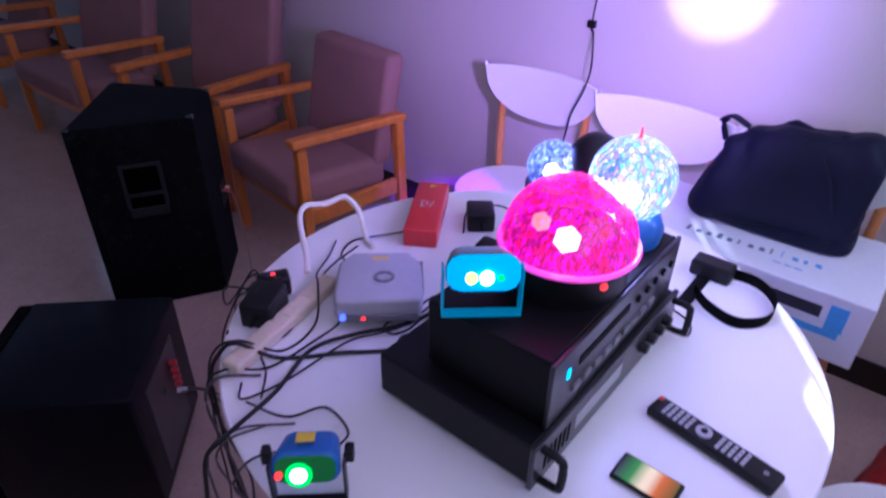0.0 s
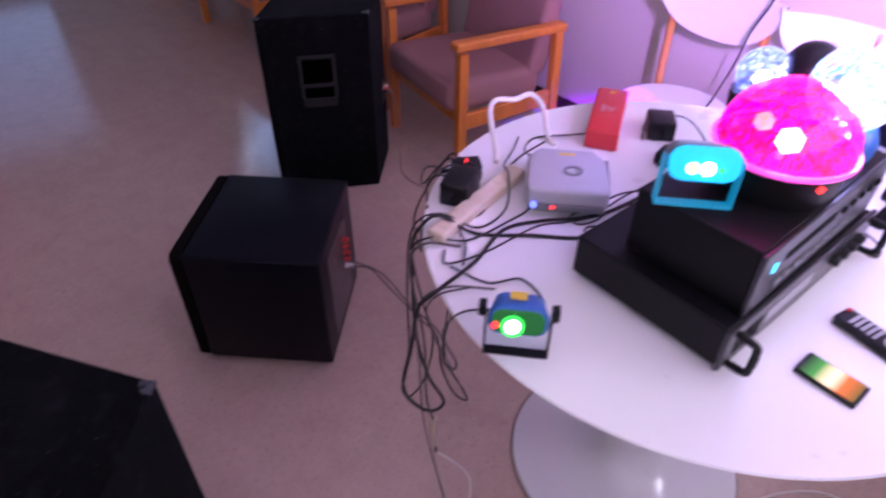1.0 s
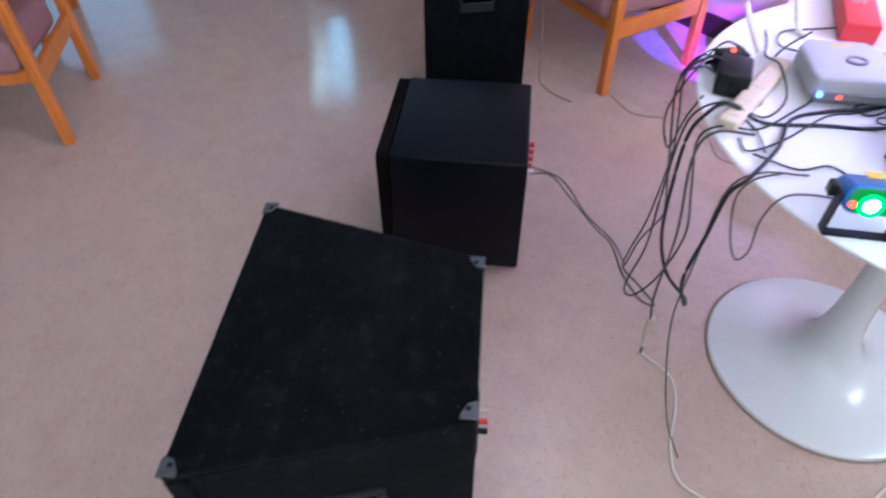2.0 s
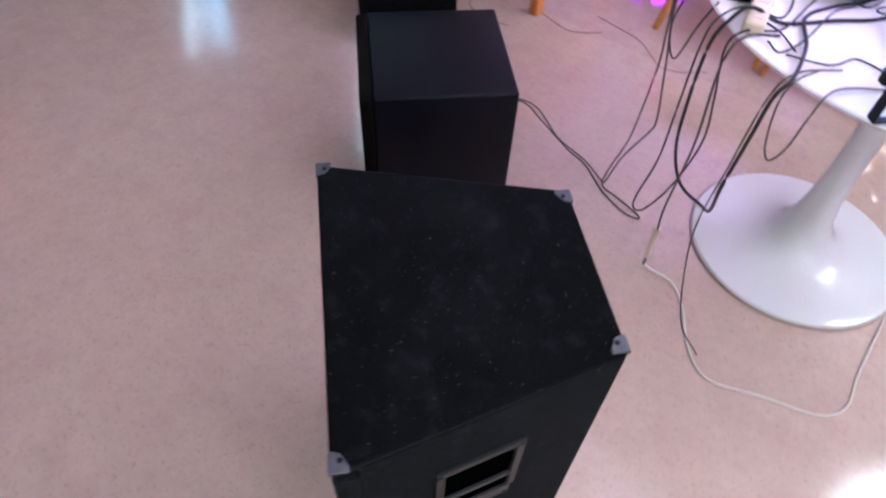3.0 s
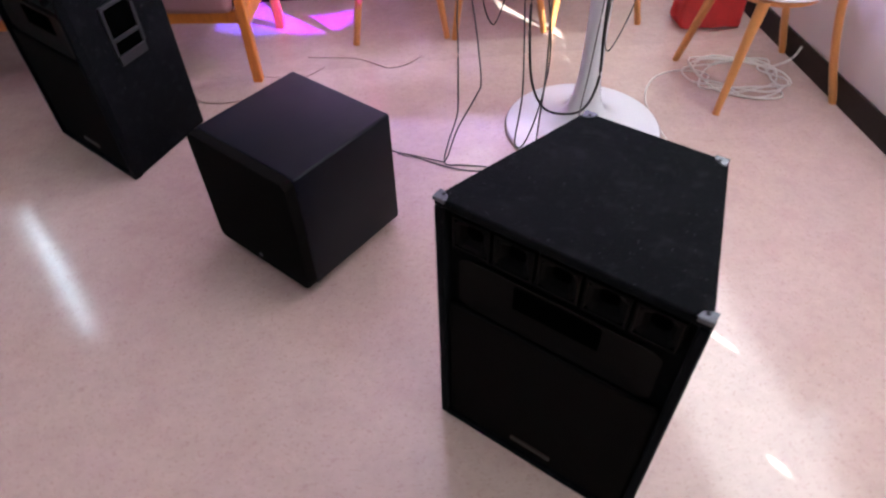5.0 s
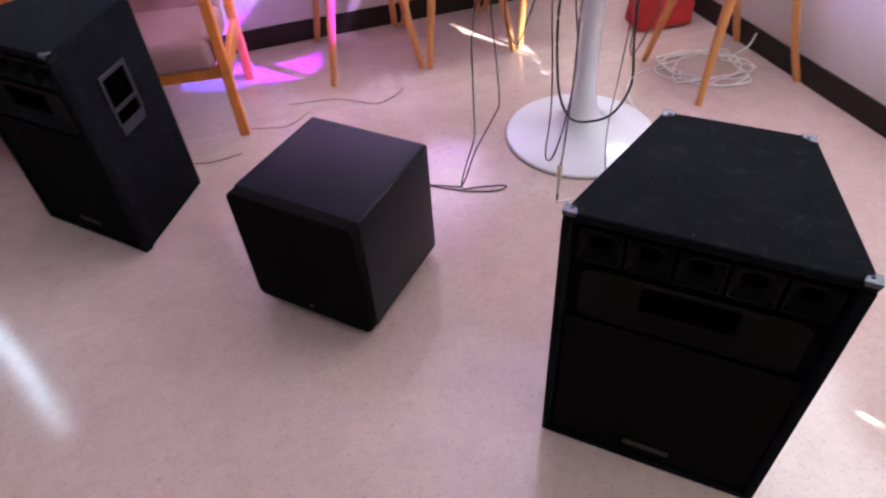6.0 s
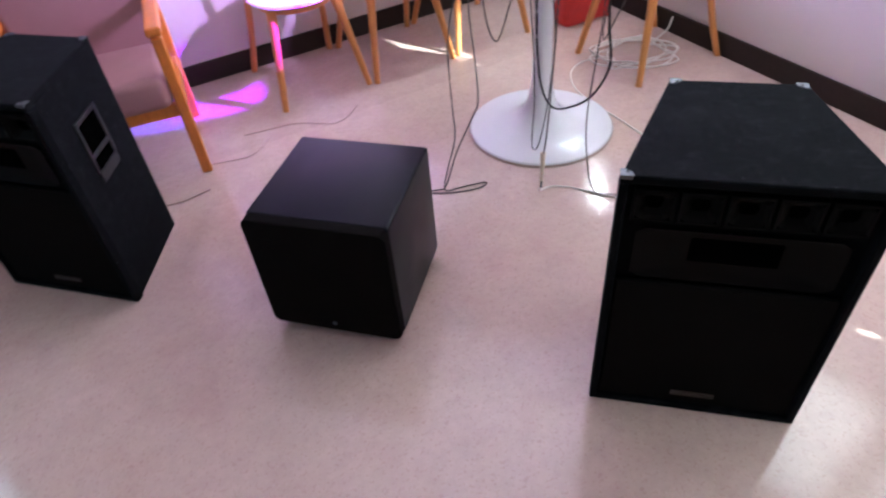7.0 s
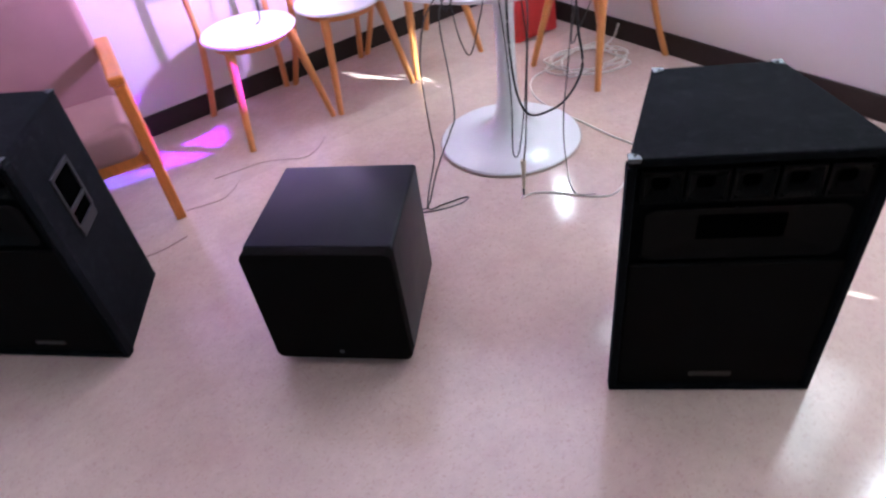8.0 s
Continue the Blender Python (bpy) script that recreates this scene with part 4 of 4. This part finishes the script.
remote = thing("remote_control", pose(0.46, 0.208, TOP, 0, 0, -10.1), "long black remote control with rows of pale keys", "remote control")
part("body", boxed(-0.098, 0.098, -0.02, 0.02, 0, 0.018, 0.005, 3), "plastic", remote, smooth=True)
for i in range(5):
    for j in range(3):
        for x in (-0.078 + 0.0095 * i, 0.008 + 0.0095 * i):
            part("key", boxed(x, x + 0.0055, -0.0135 + 0.0095 * j, -0.0065 + 0.0095 * j, 0.0175, 0.0195), "grey", remote)
part("key_pad", disc(0.012, 0.003, pose(-0.015, 0.0, 0.0188), 20), "grey", remote, "round key pad")
part("pad_centre", disc(0.005, 0.003, pose(-0.015, 0.0, 0.0205), 14), "plastic", remote)
part("small_label", disc(0.004, 0.001, pose(0.078, 0.0, 0.0183), 14), "grey_dark", remote)
part("power_key", disc(0.004, 0.003, pose(-0.092, 0.01, 0.0185), 10), "red", remote)

phone = thing("phone", pose(0.414, 0.089, TOP, 0, 0, -1.1), "small black phone with a bright screen", "phone")
part("body", boxed(-0.044, 0.044, -0.025, 0.025, 0, 0.009, 0.003, 3), "plastic", phone, smooth=True)
part("screen", boxed(-0.039, 0.039, -0.022, 0.022, 0.0088, 0.0096), "screen", phone, "lit screen")

strap = thing("strap", pose(0.012, 0.064, TOP), "black webbing strap with a buckle, looped on the table", "strap")
bm = bmesh.new()
line = smooth_line([(0.29, 0.49, 0.012), (0.33, 0.455, 0.013), (0.385, 0.44, 0.013), (0.425, 0.48, 0.013), (0.425, 0.545, 0.013), (0.38, 0.59, 0.014), (0.32, 0.585, 0.016), (0.285, 0.56, 0.02)], 8)
rows = []
for p in line:
    rows.append([bm.verts.new(p + Vector((0, 0, dz))) for dz in (-0.0125, 0.012)])
for a, b in zip(rows, rows[1:]):
    bm.faces.new((a[0], b[0], b[1], a[1]))
bmesh.ops.solidify(bm, geom=bm.faces[:], thickness=0.002)
part("webbing", bm, "rubber", strap)
part("buckle", boxed(0.255, 0.335, 0.555, 0.6, 0.0, 0.035, 0.006), "plastic", strap)
part("tail", boxed(0.275, 0.3, 0.45, 0.56, 0.001, 0.007, 0.002), "rubber", strap)

# ---- cables ----


def cable(points, radius, mat, label, name="cable", per=8):
    ob = part(name, tube(points, radius, 8, per), mat, smooth=True)
    return tagged(ob, label, "cable")


E = TOP + 0.005
cable([(0.03, 0.10, E + 0.03), (-0.03, 0.06, E), (-0.09, 0.0, E), (-0.16, -0.075, E), (-0.215, -0.115, E + 0.028), (-0.238, -0.138, E + 0.004), (-0.252, -0.152, 0.71), (-0.25, -0.155, 0.6), (-0.235, -0.16, 0.47), (-0.195, -0.162, 0.385), (-0.136, -0.168, 0.362), (-0.105, -0.235, 0.42), (-0.10, -0.295, 0.54), (-0.098, -0.275, 0.65), (-0.096, -0.262, 0.73), (-0.085, -0.235, E + 0.003), (-0.10, -0.13, E + 0.004), (-0.135, -0.03, E), (-0.11, 0.045, E), (-0.05, 0.15, E), (-0.035, 0.32, E), (-0.029, 0.43, E)], 0.0036, "black_cable", "thick black cable hanging in a loop over the table edge")
cable([(-0.356, 0.235, E), (-0.32, 0.182, E + 0.004), (-0.285, 0.12, E + 0.01), (-0.235, 0.08, E + 0.026), (-0.176, 0.018, E + 0.005), (-0.17, -0.06, E), (-0.22, -0.105, E + 0.024), (-0.258, -0.13, E), (-0.268, -0.148, 0.7), (-0.263, -0.16, 0.56), (-0.26, -0.163, 0.42), (-0.274, -0.174, 0.3), (-0.268, -0.178, 0.266), (-0.245, -0.172, 0.275), (-0.212, -0.158, 0.36), (-0.19, -0.153, 0.5), (-0.2, -0.172, 0.62), (-0.218, -0.178, 0.73), (-0.2, -0.15, E + 0.004), (-0.155, -0.1, E), (-0.145, -0.002, E + 0.003), (-0.142, 0.045, E + 0.01), (-0.16, 0.08, E + 0.02)], 0.0021, "black_cable", "thin black cable looping below the table edge")
cable([(-0.28, 0.02, E + 0.02), (-0.34, 0.02, E + 0.02), (-0.40, 0.04, 0.70), (-0.408, 0.08, 0.57), (-0.404, 0.094, 0.47), (-0.405, 0.086, 0.33), (-0.41, 0.075, 0.226), (-0.44, 0.09, 0.1), (-0.45, 0.10, 0.012), (-0.39, 0.09, 0.004), (-0.315, 0.07, 0.004), (-0.302, 0.055, 0.004), (-0.35, 0.05, 0.004), (-0.44, 0.085, 0.004), (-0.54, 0.15, 0.006), (-0.6, 0.135, 0.04), (-0.68, 0.085, 0.14), (-0.74, 0.055, 0.2), (-0.787, 0.012, 0.2)], 0.0024, "grey_cable", "thin speaker cable from the table to the subwoofer")
cable([(-0.30, 0.0, E), (-0.35, 0.0, E), (-0.383, -0.01, 0.70), (-0.36, 0.005, 0.52), (-0.343, 0.025, 0.37), (-0.355, 0.042, 0.31), (-0.41, 0.072, 0.17), (-0.445, 0.1, 0.03), (-0.47, 0.125, 0.005), (-0.55, 0.165, 0.006), (-0.64, 0.13, 0.07), (-0.71, 0.075, 0.19), (-0.787, 0.012, 0.227)], 0.0024, "grey_cable", "thin grey cable from the table to the subwoofer")
cable([(-0.03, -0.15, E), (-0.085, -0.21, E), (-0.104, -0.256, 0.72), (-0.11, -0.25, 0.55), (-0.115, -0.238, 0.37), (-0.09, -0.225, 0.2), (-0.04, -0.22, 0.03), (0.03, -0.26, 0.004)], 0.0018, "grey_cable", "thin grey cable hanging beside the pedestal")
cable([(-0.06, -0.18, E), (-0.078, -0.232, E + 0.002), (-0.086, -0.252, 0.72), (-0.075, -0.228, 0.62), (-0.057, -0.216, 0.578), (-0.04, -0.225, 0.62), (-0.032, -0.262, 0.72), (-0.025, -0.235, E + 0.002), (0.0, -0.19, E), (0.05, -0.155, E)], 0.0018, "grey_cable", "thin grey cable in a short loop under the edge")
cable([(-0.15, -0.12, E), (-0.195, -0.17, E + 0.002), (-0.21, -0.19, 0.70), (-0.2, -0.168, 0.5), (-0.205, -0.16, 0.3), (-0.202, -0.143, 0.2)], 0.0026, "grey_cable", "grey cable ending in a pale connector")
plug = thing("connector", pose(-0.202, -0.14, 0.0), "pale connector hanging from a cable above the floor", "connector")
part("plug_body", tube([(0, 0, 0.205), (0.0, 0.0, 0.15), (0.001, 0.004, 0.09)], 0.008, 10, 4, radii=(0.009, 0.005)), "cream", plug, smooth=True)
part("plug_tip", tube([(0.001, 0.004, 0.095), (0.001, 0.005, 0.06)], 0.0035, 8, 3), "steel", plug, smooth=True)
cable([(-0.201, -0.135, 0.062), (-0.18, -0.105, 0.02), (-0.12, -0.095, 0.004), (-0.063, -0.149, 0.004), (0.005, -0.255, 0.004), (0.077, -0.305, 0.004), (0.2, -0.265, 0.004), (0.32, -0.226, 0.004), (0.366, -0.16, 0.004), (0.362, -0.05, 0.004), (0.365, 0.1, 0.004), (0.372, 0.36, 0.004), (0.448, 0.52, 0.004), (0.556, 0.58, 0.004), (0.66, 0.56, 0.006)], 0.0032, "white_cable", "white cable lying on the floor round the pedestal")
coil = []
for k in range(52):
    a = k * 0.62
    r = 0.13 + 0.035 * math.sin(k * 1.7) + 0.012 * (k % 5)
    coil.append((0.80 + 1.15 * r * math.cos(a) + 0.02 * math.sin(k), 0.50 + 0.85 * r * math.sin(a) + 0.02 * math.cos(k * 0.7), 0.006 + 0.0012 * (k % 12)))
cable(coil + [(0.95, 0.53, 0.01), (1.05, 0.55, 0.03), (1.088, 0.56, 0.08)], 0.0035, "white_cable", "white cable lying in a loose coil under the chair", per=4)
cable([(-0.29, 0.10, E + 0.02), (-0.325, 0.13, E + 0.03), (-0.385, 0.17, E + 0.07), (-0.40, 0.20, E + 0.085), (-0.385, 0.245, E + 0.078), (-0.37, 0.28, E + 0.085), (-0.34, 0.29, E + 0.06), (-0.31, 0.28, E + 0.01), (-0.28, 0.27, E)], 0.006, "white_cable", "stiff white cord arching up at the table edge")
for pts, lab in (
    ([(0.03, 0.41, E + 0.03), (-0.047, 0.42, E + 0.004), (-0.05, 0.315, E), (-0.057, 0.233, E + 0.003), (-0.058, 0.13, E), (-0.076, 0.08, E), (-0.1, 0.02, E + 0.004), (-0.11, -0.1, E), (-0.13, -0.17, E), (-0.16, -0.15, E)], "thin black cable running past the router to the table edge"),
    ([(0.02, 0.06, E + 0.05), (-0.02, 0.07, E + 0.01), (-0.04, 0.10, E), (0.0, 0.16, E), (0.02, 0.22, E + 0.02)], "black cable behind the amplifier"),
    ([(0.02, 0.2, E + 0.05), (-0.03, 0.16, E + 0.02), (-0.045, 0.12, E), (-0.06, 0.09, E), (-0.085, 0.1, E), (-0.07, 0.15, E + 0.003), (-0.055, 0.2, E + 0.02), (-0.02, 0.24, E + 0.03), (0.025, 0.22, E + 0.05)], "bunched black cable beside the router"),
    ([(-0.25, 0.2, E + 0.05), (-0.27, 0.14, E + 0.02), (-0.25, 0.06, E), (-0.2, -0.02, E), (-0.2, -0.08, E), (-0.15, -0.11, E), (-0.11, -0.15, E)], "thin black cable from the router along the edge"),
    ([(-0.24, 0.22, E), (-0.3, 0.2, E), (-0.33, 0.26, E), (-0.29, 0.33, E), (-0.26, 0.38, E)], "thin black cable curling on the table"),
    ([(-0.17, 0.44, E), (-0.2, 0.5, E + 0.02), (-0.14, 0.55, E + 0.03), (-0.06, 0.52, E + 0.01), (0.0, 0.45, E)], "black cable arching behind the red case"),
    ([(0.07, -0.16, E + 0.03), (0.04, -0.11, E), (-0.02, -0.10, E), (-0.05, -0.15, E), (-0.12, -0.17, E)], "thin grey lead of the effect light"),
    ([(-0.28, -0.02, E + 0.05), (-0.33, -0.05, E + 0.05), (-0.37, -0.03, E - 0.02), (-0.35, 0.02, E + 0.03), (-0.3, 0.05, E + 0.03), (-0.29, 0.0, E + 0.07), (-0.33, 0.0, E + 0.05), (-0.36, -0.06, 0.68), (-0.33, -0.07, 0.6), (-0.3, -0.09, 0.7), (-0.28, -0.09, E + 0.003)], "tangled black cable round the adapters"),
    ([(0.30, 0.39, E + 0.02), (0.34, 0.42, E), (0.33, 0.46, E), (0.28, 0.47, E + 0.01)], "short black lead in front of the amplifier"),
):
    cable(pts, 0.0019, "black_cable", lab)
cable([(-0.95, 0.93, 0.004), (-0.861, 0.914, 0.004), (-0.741, 0.889, 0.004), (-0.66, 0.83, 0.004), (-0.598, 0.785, 0.004), (-0.52, 0.81, 0.004), (-0.455, 0.869, 0.004)], 0.0015, "tan_cable", "thin tan cord lying loose on the floor")
cable([(-1.13, 0.80, 0.004), (-1.05, 0.775, 0.004), (-0.981, 0.762, 0.004), (-0.92, 0.795, 0.004), (-0.875, 0.84, 0.004)], 0.0015, "tan_cable", "thin tan cord lying loose on the floor")
cable([(-1.43, 0.615, 0.36), (-1.41, 0.65, 0.33), (-1.40, 0.66, 0.2), (-1.39, 0.66, 0.03), (-1.36, 0.64, 0.004), (-1.28, 0.62, 0.004), (-1.176, 0.633, 0.004)], 0.0022, "tan_cable", "thin pale cord hanging behind the loudspeaker")
# wall cord with a small clip
cord = thing("wall_cord", pose(0, 0, 0), "black cord hanging from a wall clip down over a chair", "cable")
part("cord", tube([(-0.44, Y1 - 0.006, 1.5), (-0.45, Y1 - 0.006, 1.15), (-0.461, Y1 - 0.008, 0.965), (-0.43, Y1 - 0.05, 0.94), (-0.345, 1.32, 0.89), (-0.35, 1.305, 0.82), (-0.383, 1.30, 0.727), (-0.397, 1.30, 0.64), (-0.42, 1.295, 0.54), (-0.445, 1.26, 0.442), (-0.49, 1.2, 0.4395)], 0.0032, 8, 6), "black_cable", cord, smooth=True)
part("clip", boxed(-0.476, -0.446, Y1 - 0.016, Y1, 0.95, 0.975, 0.003), "plastic", cord)
